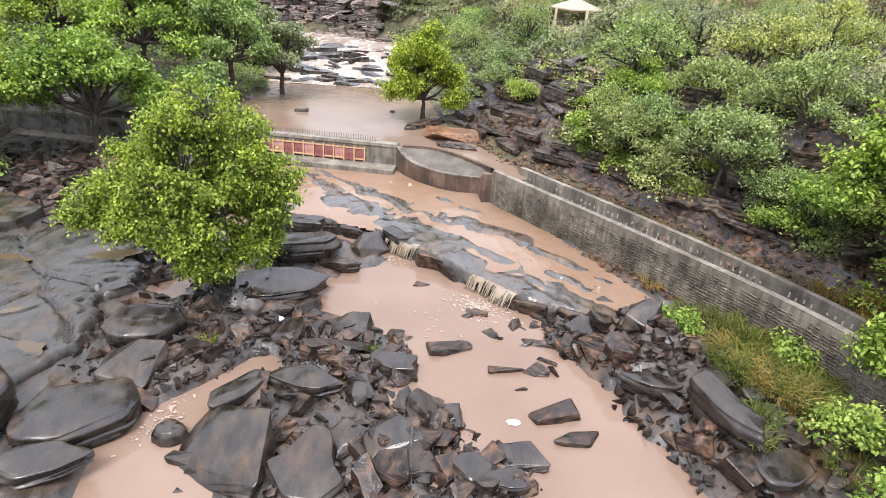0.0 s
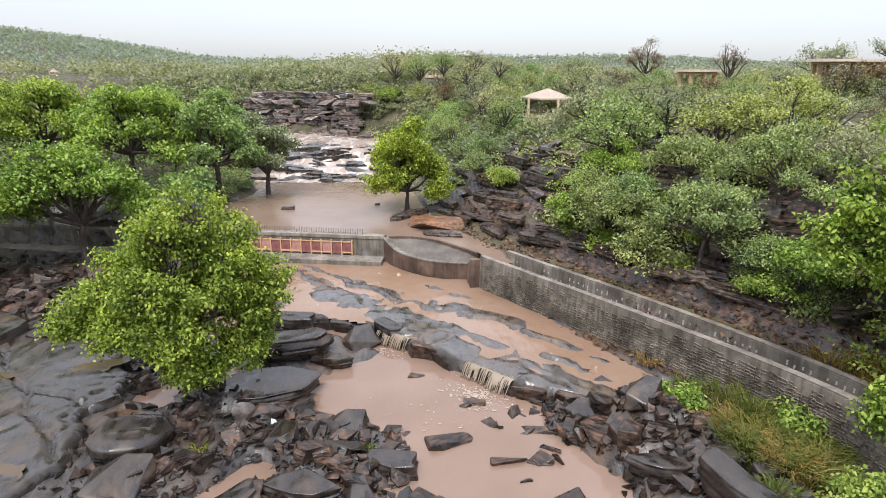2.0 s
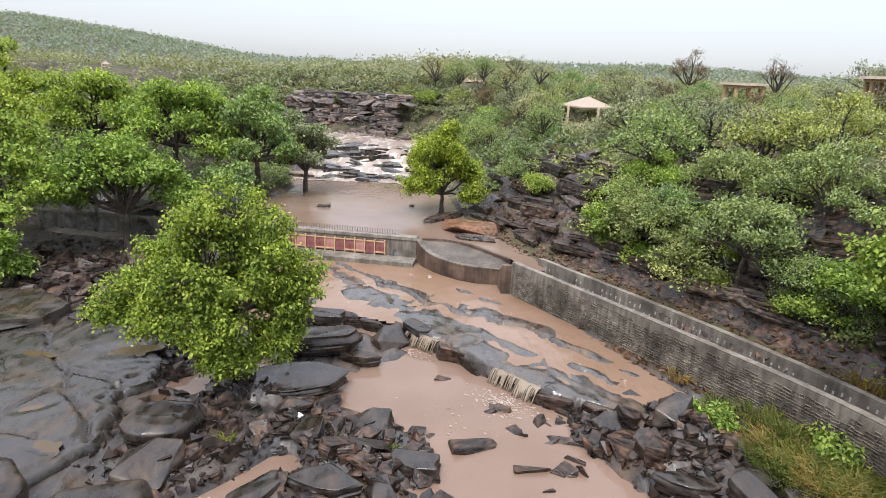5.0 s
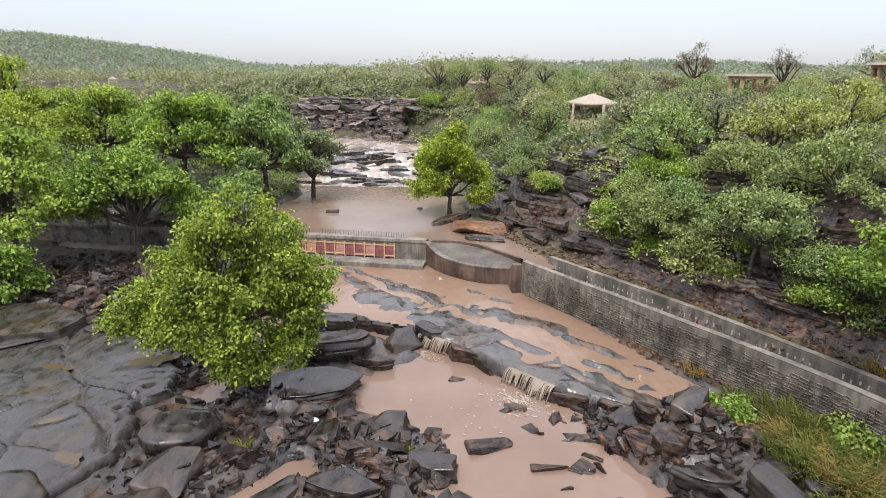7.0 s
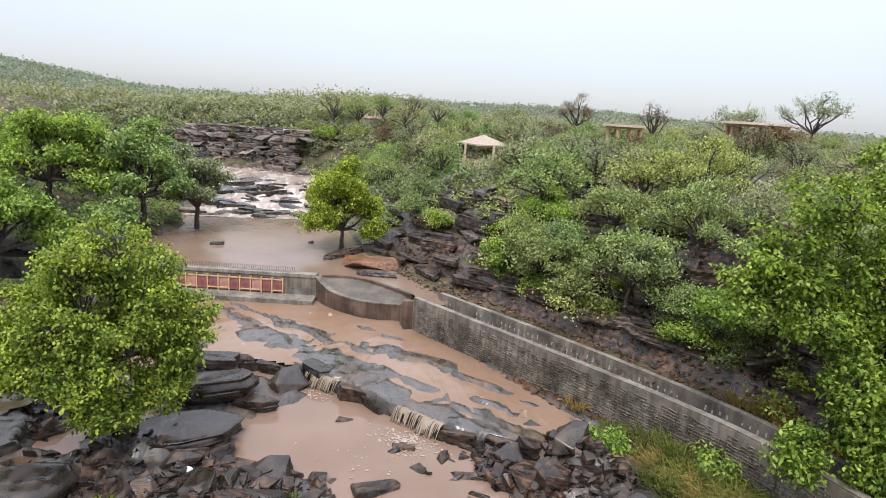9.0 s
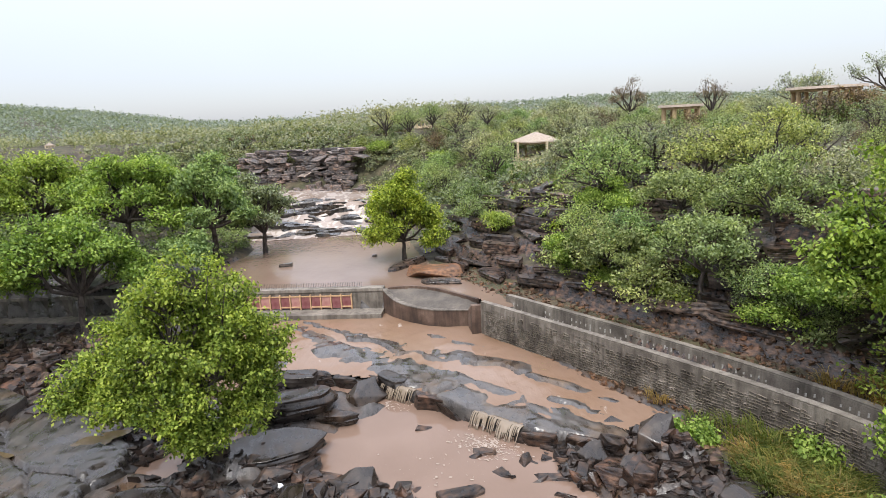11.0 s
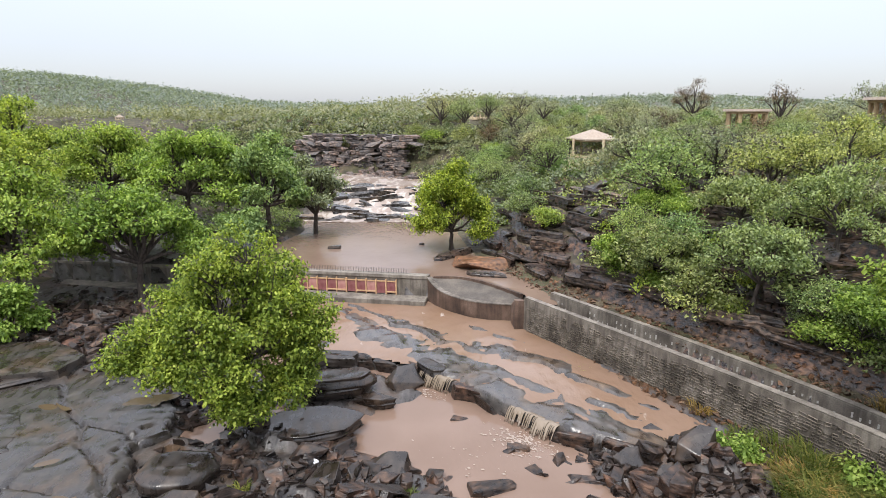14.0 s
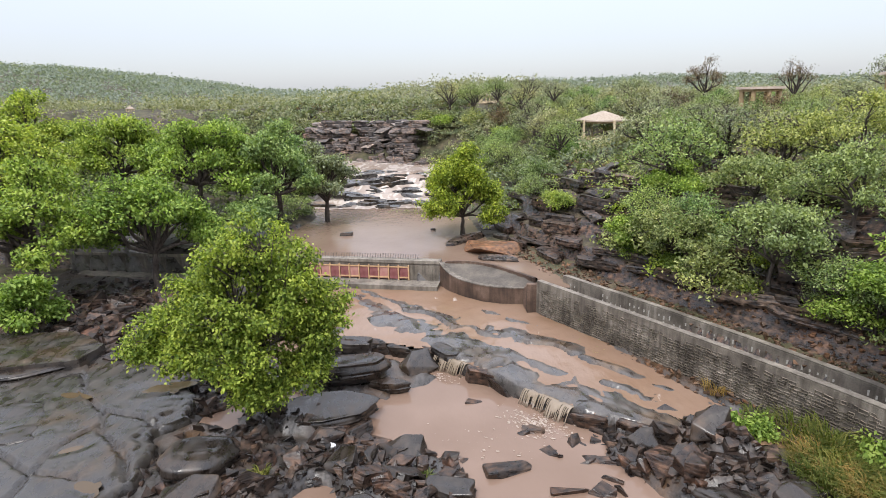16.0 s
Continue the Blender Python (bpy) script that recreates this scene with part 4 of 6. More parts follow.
def weathered(shape, seed, mat, layered=1.0):
    """A finer, pitted and layered version of a stone's shape, for the large boulders."""
    bm = bmesh.new()
    vs = [bm.verts.new(v) for v in shape[0]]
    for f in shape[1]:
        bm.faces.new([vs[i] for i in f])
    bmesh.ops.triangulate(bm, faces=bm.faces)
    bmesh.ops.subdivide_edges(bm, edges=bm.edges, cuts=3, use_grid_fill=True)
    bm.normal_update()
    shift = Vector((seed * 3.1, seed * 1.7, 0))
    for v in bm.verts:
        n = v.normal.copy()
        layer = noise.noise(Vector((v.co.x * 0.6, v.co.y * 0.6, v.co.z * 9)) + shift)
        v.co += n * (0.04 * noise.noise(v.co * 3.2 + shift) + 0.012 * noise.noise(v.co * 9 + shift))
        v.co += Vector((n.x, n.y, 0)) * 0.02 * layered * (1 if layer > 0.1 else -0.6)
    bmesh.ops.smooth_vert(bm, verts=bm.verts, factor=0.5, use_axis_x=True, use_axis_y=True, use_axis_z=True)
    me = bpy.data.meshes.new("boulder")
    bm.to_mesh(me)
    bm.free()
    me.materials.append(mat)
    me.polygons.foreach_set("use_smooth", [True] * len(me.polygons))
    return me


WORN = {"block": [weathered(hull_shape(500 + k * 3, 11 + k % 5), k, BOULDER_ROCK) for k in range(10)],
        "slab": [weathered(rock_shape(104 + k * 7, 8, SLAB, 0.34, 0.6), k + 20, BOULDER_ROCK) for k in range(9)],
        "round": [weathered(rock_shape(140 + k * 7, 10, ROUND, 0.12, 0.35), k + 40, BOULDER_ROCK, 0.0) for k in range(3)]}
count_rocks, last_field = 0, []


def rock(name, label, kind, mat, x, y, w, d, h, turn=0.0, tilt=0.0, lean=0.0, water=None, group="", base=None):
    """A stone w x d metres whose top stands h above the ground or the water there."""
    global count_rocks, last_field
    count_rocks += 1
    shapes = WORN[kind] if name == "boulder" and mat == "wet" else SHAPES[kind, mat]
    g = ground_at(x, y) if base is None else base
    top = max(g, water if water is not None else g) + h
    low = g - 0.06 - 0.25 * abs(math.sin(radians(tilt))) * d - 0.25 * abs(math.sin(radians(lean))) * w
    ob = new(name, shapes[count_rocks * 5 % len(shapes)])
    ob.matrix_basis = pose(x, y, low, tilt, lean, turn) @ Matrix.Diagonal((w, d, max(top - low, 0.08), 1))
    last_field.append(ob)
    return tagged(ob, label, "rock", group)


def join_rocks(first, name, label):
    """Makes one mesh of the stones placed since first: too many and too far to tell apart."""
    V, F, mat = [], [], None
    for ob in last_field[first:]:
        off, mat = len(V), ob.data.materials[0]
        V += [tuple(ob.matrix_basis @ v.co) for v in ob.data.vertices]
        F += [tuple(i + off for i in p.vertices) for p in ob.data.polygons]
        bpy.data.objects.remove(ob)
    del last_field[first:]
    return tagged(new(name, mesh_of(name, V, F, mat)), label, "rocks", kind="stuff")


# boulders of the near shore: kind, x, y, width, depth, height, turn, tilt
NEAR = [("slab", -8.4, 13.1, 3.2, 2.7, 0.75, 15, -4), ("block", -4.2, 12.2, 3.0, 2.5, 0.75, -25, 14), ("slab", -2.2, 11.4, 1.9, 2.5, 0.6, 10, 12), ("round", -8.5, 17.3, 2.8, 2.2, 0.75, 20, 4), ("block", -8.1, 15.2, 2.2, 1.7, 0.7, -10, 8),
        ("slab", -5.2, 20.6, 4.1, 2.6, 0.62, 8, 2), ("slab", -2.8, 14.8, 2.3, 1.2, 0.45, -8, 8), ("round", -6.1, 12.8, 1.0, 0.9, 0.45, 0, 0), ("round", -11.3, 12.5, 2.9, 3.9, 1.25, 8, 3), ("slab", -4.7, 14.6, 2.4, 0.8, 0.5, 48, 10), ("slab", -8.6, 11.2, 2.6, 1.2, 0.4, 20, -6)]
for kind, x, y, w, d, h, turn, tilt in NEAR:
    rock("boulder", "large wet brown boulder among rubble on the shore", kind, "wet", x, y, w, d, h, turn, tilt, water=0, group="shore boulders")
MIDDLE = [("block", -0.1, 12.4, 1.5, 1.1, 0.5, 12, 5), ("block", 1.4, 13.6, 0.95, 0.8, 0.4, 0, 0), ("slab", -0.2, 16.0, 1.9, 0.9, 0.5, -15, 6), ("block", -1.9, 18.2, 1.8, 1.2, 0.6, -10, 5), ("block", -1.4, 12.7, 1.1, 0.9, 0.5, 30, 4),
          ("block", -1.2, 14.6, 1.0, 0.9, 0.45, 20, -6), ("block", -3.6, 16.9, 1.2, 0.9, 0.5, -30, 6), ("block", 0.2, 14.4, 1.0, 0.8, 0.35, 40, 4), ("slab", 1.9, 11.7, 1.3, 0.9, 0.4, 10, 4), ("slab", 2.8, 11.3, 1.3, 0.8, 0.35, -12, 6), ("block", 3.3, 12.3, 1.6, 0.9, 0.35, -8, 8)]
for kind, x, y, w, d, h, turn, tilt in MIDDLE:
    rock("boulder", "dark wet angular boulder on the rubble spit", kind, "wet", x, y, w, d, h, turn, tilt, water=0, group="shore boulders")
IN_POOL = [("block", 1.5, 17.4, 1.7, 1.1, 0.28, 25, -8), ("block", 3.5, 16.5, 1.5, 0.9, 0.14, 18, -5), ("block", 4.6, 14.1, 1.9, 0.9, 0.35, 12, 3), ("block", 5.2, 13.1, 1.4, 0.8, 0.2, -10, 3), ("block", 0.6, 21.9, 0.85, 0.35, 0.12, -6, 0),
           ("block", 3.0, 18.4, 0.85, 0.5, 0.2, -12, 3), ("block", 4.1, 18.9, 0.8, 0.6, 0.3, 20, 4), ("block", 4.8, 17.8, 1.8, 0.6, 0.25, -22, 4), ("block", 2.8, 19.8, 0.9, 0.45, 0.2, -8, 0), ("block", 3.7, 15.3, 0.5, 0.35, 0.15, 10, 2)]
for kind, x, y, w, d, h, turn, tilt in IN_POOL:
    rock("rock", "dark wet stone standing in the muddy pool", kind, "wet", x, y, w, d, h, turn, tilt, water=0, group="stones in the pool")
pool_rng = random.Random(77)
for _ in range(16):
    x, y = pool_rng.uniform(2.6, 5.8), pool_rng.uniform(15.8, 19.8)
    w = pool_rng.uniform(0.35, 0.9)
    rock("rock", "dark wet stone standing in the muddy pool", "block", "wet", x + (19 - y) * 0.3, y, w, w * pool_rng.uniform(0.5, 0.8), pool_rng.uniform(0.1, 0.3), pool_rng.uniform(-60, 30), pool_rng.gauss(0, 6), pool_rng.gauss(0, 6), water=0, group="stones in the pool")
FAR_SHORE = [("slab", -4.6, 23.6, 3.9, 2.2, 0.75, 28, -10), ("slab", -5.0, 26.6, 2.8, 1.1, 0.6, -12, 2), ("block", -1.7, 24.9, 2.2, 1.2, 0.65, 25, -4), ("slab", -2.8, 22.9, 1.8, 0.8, 0.3, -5, 0), ("slab", -6.4, 24.7, 2.4, 1.5, 0.7, 10, 4),
             ("slab", -8.1, 23.3, 2.0, 1.5, 0.6, -10, 4), ("slab", -18.3, 24.0, 4.2, 2.6, 0.5, 20, -3), ("slab", -16.4, 20.2, 2.7, 1.5, 0.45, -6, 0), ("slab", -15.6, 18.4, 2.3, 1.5, 0.45, 8, 0), ("slab", -0.6, 25.5, 1.9, 1.0, 0.55, -35, -4)]
for kind, x, y, w, d, h, turn, tilt in FAR_SHORE:
    rock("boulder", "tilted slab of dark wet sandstone on the shore", kind, "wet", x, y, w, d, h, turn, tilt, water=0.2, group="shore boulders")
RIGHT_PILE = [("slab", 8.9, 12.9, 1.0, 2.9, 0.9, 14, 2), ("slab", 7.7, 14.9, 1.7, 1.0, 0.5, -20, -6), ("block", 7.1, 16.8, 1.3, 1.0, 0.65, 20, 8), ("block", 8.3, 19.2, 1.4, 0.9, 0.6, 35, 12), ("block", 8.2, 17.7, 1.3, 1.2, 0.75, -40, 10),
              ("slab", 9.8, 11.2, 1.8, 1.3, 0.5, 5, 4), ("block", 6.3, 18.3, 1.2, 0.8, 0.5, 0, 5), ("slab", 9.8, 15.4, 2.0, 0.9, 0.45, -10, 4), ("slab", 10.9, 14.4, 1.4, 0.8, 0.4, 20, 0), ("block", 7.6, 20.2, 1.2, 0.8, 0.5, 20, 20)]
for kind, x, y, w, d, h, turn, tilt in RIGHT_PILE:
    rock("boulder", "angular brown boulder in the rubble below the canal", kind, "wet", x, y, w, d, h, turn, tilt, water=0, group="shore boulders")

# broken rubble of medium stones over the heaps
rng = random.Random(17)
placed = 0
for cx, cy, rx, ry, turn, h, n in ((-3.0, 13.6, 5.0, 3.4, -12, 0.5, 56), (-6.5, 17.4, 4.2, 3.2, 20, 0.5, 44), (1.4, 12.0, 3.0, 1.9, -25, 0.4, 26), (7.4, 17.6, 3.0, 1.7, -45, 0.5, 40), (8.9, 14.4, 2.3, 3.2, 20, 0.4, 26), (-13.5, 28.5, 7.0, 4.2, -8, 0.45, 58), (9.6, 11.4, 2.6, 2.6, 0, 0.4, 14), (-6.0, 21.6, 2.6, 1.5, 0, 0.4, 10), (-1.6, 17.2, 2.3, 1.8, 0, 0.4, 26)):
    for _ in range(n):
        a, r = rng.uniform(0, 6.28), math.sqrt(rng.random())
        u, v = rx * r * math.cos(a), ry * r * math.sin(a)
        c, s = math.cos(radians(turn)), math.sin(radians(turn))
        x, y = cx + u * c - v * s, cy + u * s + v * c
        if abs(float(side_distance(RAPID, np.array([x]), np.array([y]))[0])) < 0.75:
            continue
        w = rng.uniform(0.45, 1.0) * (1.4 if rng.random() < 0.25 else 1)
        if cx == -13.5:
            w *= 1.35
        rock("rock", "broken dark wet stone in the rubble" if rng.random() < 0.6 else "broken brown slab in the rubble", rng.choice(("block", "block", "slab")), "wet", x, y, w, w * rng.uniform(0.45, 0.9), w * rng.uniform(0.25, 0.55), rng.uniform(0, 360), rng.gauss(0, 17), rng.gauss(0, 17), group="river rubble")


def rubble(name, label, areas, seed, mat, size=(0.1, 0.4)):
    """Small stones too many to count, in one mesh."""
    rs, r = np.random.RandomState(seed), random.Random(seed)
    shapes = [hull_shape(300 + k, 9, False) for k in range(8)]
    V, F, off = [], [], 0
    for cx, cy, rx, ry, turn, n in areas:
        a, q = rs.uniform(0, 2 * np.pi, n), np.sqrt(rs.uniform(0, 1, n))
        u, v = rx * q * np.cos(a), ry * q * np.sin(a)
        c, s = math.cos(radians(turn)), math.sin(radians(turn))
        X, Y = cx + u * c - v * s, cy + u * s + v * c
        Z = height(X, Y)
        clear = np.abs(side_distance(RAPID, X, Y)) > 0.6
        for x, y, z in zip(X[clear], Y[clear], Z[clear]):
            w = size[0] + (size[1] - size[0]) * r.random() ** 2.2
            m = pose(x, y, z - 0.03, r.gauss(0, 18), r.gauss(0, 18), r.uniform(0, 360)) @ Matrix.Diagonal((w, w * r.uniform(0.5, 1), w * r.uniform(0.3, 0.8), 1))
            vs, fs = shapes[r.randrange(8)]
            V += [tuple(m @ Vector(p)) for p in vs]
            F += [tuple(i + off for i in f) for f in fs]
            off += len(vs)
    return tagged(new(name, mesh_of(name, V, F, mat)), label, "rubble", kind="stuff")


rubble("rubble", "loose dark wet stones covering the shore", [(-3.0, 13.6, 5.4, 3.6, -12, 900), (-6.5, 17.4, 4.4, 3.4, 20, 650), (1.6, 12.0, 3.2, 2.0, -25, 320), (7.4, 17.8, 3.2, 1.9, -45, 500), (9.0, 14.2, 2.6, 3.6, 20, 420), (-14, 28.5, 9.5, 5.0, -8, 1300), (10.5, 10.5, 3, 4, 10, 300), (-22, 24, 5, 6, 0, 350), (-18, 34, 6, 2.5, -8, 350), (-6, 21.6, 3, 1.5, 0, 150), (-1.6, 17.1, 2.5, 1.9, 0, 260)], 3, WET_ROCK, (0.12, 0.5))
rubble("rubble", "dark flat stones strewn over the upper shore", [(-16.0, 27.8, 5.0, 1.9, -6, 420), (-12.6, 26.4, 2.4, 1.4, -20, 160), (-19.5, 31.5, 4.0, 2.0, -6, 260), (-10.2, 22.6, 0.8, 1.8, 15, 70)], 5, WET_ROCK, (0.3, 1.0))
rubble("gravel", "brown gravel along the foot of the canal wall", [(9.6, 20.6, 0.9, 4.6, 32, 420), (6.8, 25.2, 0.7, 4.0, 33, 250), (11.6, 16.6, 0.8, 3.0, 25, 200), (0.1, 31.6, 0.8, 0.35, -10, 120), (8.4, 28.6, 1.0, 4.4, 32, 420), (4.2, 36.6, 1.5, 2.8, 35, 420), (6.2, 32.8, 1.1, 2.4, 35, 300), (11.2, 24.4, 1.1, 4.0, 32, 420), (14.6, 19.0, 1.0, 3.4, 30, 300), (13.2, 21.0, 1.0, 4.6, 30, 300), (1.6, 32.2, 1.9, 1.7, 0, 0)], 4, OCHRE_ROCK, (0.06, 0.30))

# bedrock of the shelf above the ledge: tilted plates with a sharp downstream edge, half drowned
PLATES = [(-4.6, 32.3, 3.2, 1.0), (-1.6, 29.2, 4.4, 1.7), (0.8, 26.6, 3.0, 1.4), (3.9, 27.0, 3.6, 1.3), (1.6, 24.1, 3.4, 1.0), (5.7, 21.2, 3.0, 1.6), (7.0, 23.2, 3.2, 0.4), (-6.8, 29.6, 2.2, 0.9), (2.2, 29.4, 2.0, 0.5), (4.0, 23.6, 1.5, 0.5)]
SHELF_TURN = radians(-46)


def shelf_rock(x, y):
    c, q = math.cos(SHELF_TURN), math.sin(SHELF_TURN)
    u, v = x * c + y * q, y * c - x * q
    bare = np.zeros(np.shape(x))
    for px, py, ru, rv in PLATES:
        e, f = (x - px) * c + (y - py) * q, (y - py) * c - (x - px) * q
        bare = np.maximum(bare, 1 - smooth(0.5, 1.35, np.hypot(e / ru, f / rv) + 0.25 * waves(x, y, 1.3, 6)))
    phase = v / 2.5 + 0.42 * waves(u, v, 4.5, 2) + 0.12 * waves(u, v, 1.2, 5)
    saw = phase - np.floor(phase)
    tilt = (0.12 - 0.24 * saw) * smooth(0.0, 0.05, saw) + (-0.12) * (1 - smooth(0.0, 0.05, saw))
    s = side_distance(LEDGE, x, y)
    z = 0.50 + 0.034 * np.clip(s, 0, 20) - 0.15 + 0.205 * bare + tilt * (0.4 + 0.55 * bare) + 0.05 * waves(u * 0.5, v, 1.4, 9) + 0.008 * waves(x, y, 0.6, 7)
    return -0.6 + (z + 0.6) * smooth(-0.12, 0.1, s), s


sx, sy = np.meshgrid(np.arange(-11, 11.5, 0.085), np.arange(17, 36.6, 0.085))
sz, ss = shelf_rock(sx, sy)
ok = (ss > -0.2) & (side_distance(RIGHT_BANK, sx, sy) < -0.1) & (side_distance(DAM, sx, sy) < 0.2)
si = np.arange(sx.size).reshape(sx.shape)
ok = ok[:-1, :-1] & ok[1:, 1:] & ok[1:, :-1] & ok[:-1, 1:]
sq = np.stack([si[:-1, :-1], si[:-1, 1:], si[1:, 1:], si[1:, :-1]], -1)[ok]
used = np.unique(sq)
place_of = np.zeros(sx.size, int)
place_of[used] = np.arange(len(used))
shelf_mesh = mesh_of("rock_shelf", np.stack([sx, sy, sz], -1).reshape(-1, 3)[used].tolist(), place_of[sq].tolist(), SHELF_ROCK, True)
tagged(new("rock_shelf", shelf_mesh), "smooth grey bedrock shelf washed by thin water", "rock", kind="structure")

# cracked flat bedrock on the left shore
def bedrock(seed, outline, z, label):
    """A wide flat slab with an uneven edge."""
    rng = random.Random(seed)
    line = finer(outline + [outline[0]], 0.45)[:-1]
    line = [(x + rng.uniform(-0.02, 0.02), y + rng.uniform(-0.02, 0.02)) for x, y in line]
    n = len(line)
    cx, cy = sum(p[0] for p in line) / n, sum(p[1] for p in line) / n
    verts, faces = [], []
    for f, dz in ((1.004, -0.7), (1.003, -0.12), (1.0, -0.02), (0.998, 0.0), (0.72, 0.02), (0.4, 0.015)):
        verts += [(cx + (x - cx) * f, cy + (y - cy) * f, z + dz + (rng.uniform(-0.02, 0.02) if dz > -0.5 else 0)) for x, y in line]
    for j in range(5):
        for k in range(n):
            a, b = j * n + k, j * n + (k + 1) % n
            faces.append((a, b, b + n, a + n))
    verts.append((cx, cy, z))
    faces += [(5 * n + k, 5 * n + (k + 1) % n, len(verts) - 1) for k in range(n)]
    return tagged(new("bedrock_slab", mesh_of("bedrock_slab", verts, faces, SLAB_ROCK)), label, "rock", "cracked bedrock")


SHORE_EDGE = [(-24, 26.4), (-17.0, 26.0), (-14.6, 25.0), (-12.4, 24.3), (-11.3, 23.4), (-10.9, 22.2), (-10.2, 21.0), (-9.9, 19.8), (-10.6, 18.8), (-10.2, 17.4), (-9.9, 16.2), (-10.3, 15.0), (-10.9, 13.6), (-11.6, 11.0), (-12.5, 6.0)]
CRACKS = [[(-16.6, 25.0), (-15.9, 23.4), (-14.9, 21.6), (-13.3, 20.2), (-12.6, 18.8), (-10.9, 17.2), (-10.2, 16.0)], [(-13.3, 20.2), (-11.4, 19.6), (-10.4, 18.9)], [(-19, 19.4), (-16.2, 18.0), (-13.6, 16.4), (-11.8, 16.0)], [(-12.9, 19.2), (-13.5, 17.6), (-13.2, 15.0)]]
POOLS = [(-11.8, 21.9, 1.15, 0.6, 12), (-15.2, 21.4, 0.8, 0.4, -20), (-12.9, 17.6, 0.6, 0.3, 30), (-11.2, 15.6, 0.7, 0.35, -30)]


def shore_slab():
    """A wide worn sheet of bedrock, stepped in thin layers and split by cracks."""
    x, y = np.meshgrid(np.arange(-23, -9.2, 0.09), np.arange(9.5, 27, 0.09))
    edge = side_distance(SHORE_EDGE, x, y) + 0.22 * waves(x, y, 0.9, 3)
    layer = 0.09 * waves(x, y, 3.4, 4) + 0.03 * waves(x, y, 1.1, 6)
    z = 0.84 + np.round(layer / 0.05) * 0.006 + layer * 0.16 + 0.004 * waves(x, y, 0.35, 2)
    for px, py, ru, rv, turn in POOLS:
        c, q = math.cos(radians(turn)), math.sin(radians(turn))
        e = np.hypot(((x - px) * c + (y - py) * q) / ru, ((y - py) * c - (x - px) * q) / rv) + 0.2 * waves(x, y, 0.8, 5)
        z = z + (0.79 + 0.02 * e - z) * (1 - smooth(0.8, 1.5, e))
    for crack in CRACKS:
        z = z - 0.16 * (1 - smooth(0.03, 0.11, np.abs(side_distance(crack, x + 0.10 * waves(x, y, 0.7, 9), y))))
    z = z - 0.75 * smooth(-0.16, 0.12, edge) - 0.10 * smooth(-0.7, -0.5, edge + 0.3 * waves(x, y, 1.6, 1))
    keep = edge < 0.5
    keep = keep[:-1, :-1] & keep[1:, 1:] & keep[1:, :-1] & keep[:-1, 1:]
    n = np.arange(x.size).reshape(x.shape)
    quads = np.stack([n[:-1, :-1], n[:-1, 1:], n[1:, 1:], n[1:, :-1]], -1)[keep]
    kept = np.unique(quads)
    place = np.zeros(x.size, int)
    place[kept] = np.arange(len(kept))
    me = mesh_of("bedrock_sheet", np.stack([x, y, z], -1).reshape(-1, 3)[kept].tolist(), place[quads].tolist(), SLAB_ROCK, True)
    return tagged(new("bedrock_sheet", me), "wide flat cracked bedrock shining with rain", "rock", kind="structure")


shore_slab()
bedrock(4, [(-22.5, 27.0), (-18.5, 27.2), (-16.2, 25.6), (-16.4, 23.9), (-19.0, 23.2), (-23.0, 23.4)], 1.2, "raised grey bedrock slab above the shore")

# stacked ledges along the right bank above the dam and behind the canal
rng = random.Random(23)


def along(line, s):
    """Place and heading at s metres along a line."""
    for a, b in zip(line, line[1:]):
        d = math.dist(a, b)
        if s <= d:
            return a[0] + (b[0] - a[0]) * s / d, a[1] + (b[1] - a[1]) * s / d, math.atan2(b[1] - a[1], b[0] - a[0])
        s -= d
    return (*line[-1], 0.0)


UPPER_EDGE = [(1.6, 46.0), (2.4, 41.5), (3.6, 38.0), (5.2, 35.2), (6.8, 32.4), (8.6, 29.0), (10.6, 25.6), (12.6, 22.0), (14.8, 18.6), (16.4, 14.5)]
for row, (off, z, h) in enumerate(((0.7, 0, 0.5), (1.5, 0, 0.6), (2.5, 0, 0.75), (3.4, 0, 0.8), (4.4, 0, 0.9), (5.6, 0, 0.9), (7.4, 0, 0.9))):
    s = rng.uniform(0, 1)
    while s < 36:
        x, y, a = along(UPPER_EDGE, s)
        w = rng.uniform(1.8, 4.2)
        px, py = x - math.sin(a) * off, y + math.cos(a) * off
        rock("rock_ledge", "dark layered sandstone ledge at the foot of the slope", "slab" if rng.random() < 0.88 else "block", "ledge", px, py, w, rng.uniform(0.9, 1.7), h * rng.uniform(0.35, 0.85), math.degrees(a) + rng.gauss(0, 9), rng.gauss(0, 4), rng.gauss(0, 3), group="bank ledges")
        s += w * rng.uniform(0.75, 1.5)
# long tilted stone and mound at the water's edge
rock("boulder", "long tilted brown stone at the water's edge", "slab", "ledge", 0.7, 40.6, 4.4, 0.9, 0.35, 42, 0, -6, water=2.12)
rock("rock_mound", "low sandy brown rock mound by the pool", "block", "ochre", 2.4, 38.2, 3.8, 3.2, 0.6, 20, water=2.12)
rock("boulder", "flat dark rock lying by the platform", "slab", "ledge", 2.7, 35.6, 3.2, 0.8, 0.25, -18, water=2.12)
rock("rock", "small dark rock rising from the calm pool", "block", "ledge", -8.0, 43.1, 1.2, 0.6, 0.35, 0, 0, 8, water=2.12)
rock("rock", "small dark stone in the calm pool", "round", "ledge", -1.6, 44.4, 0.5, 0.4, 0.18, 0, water=2.12)
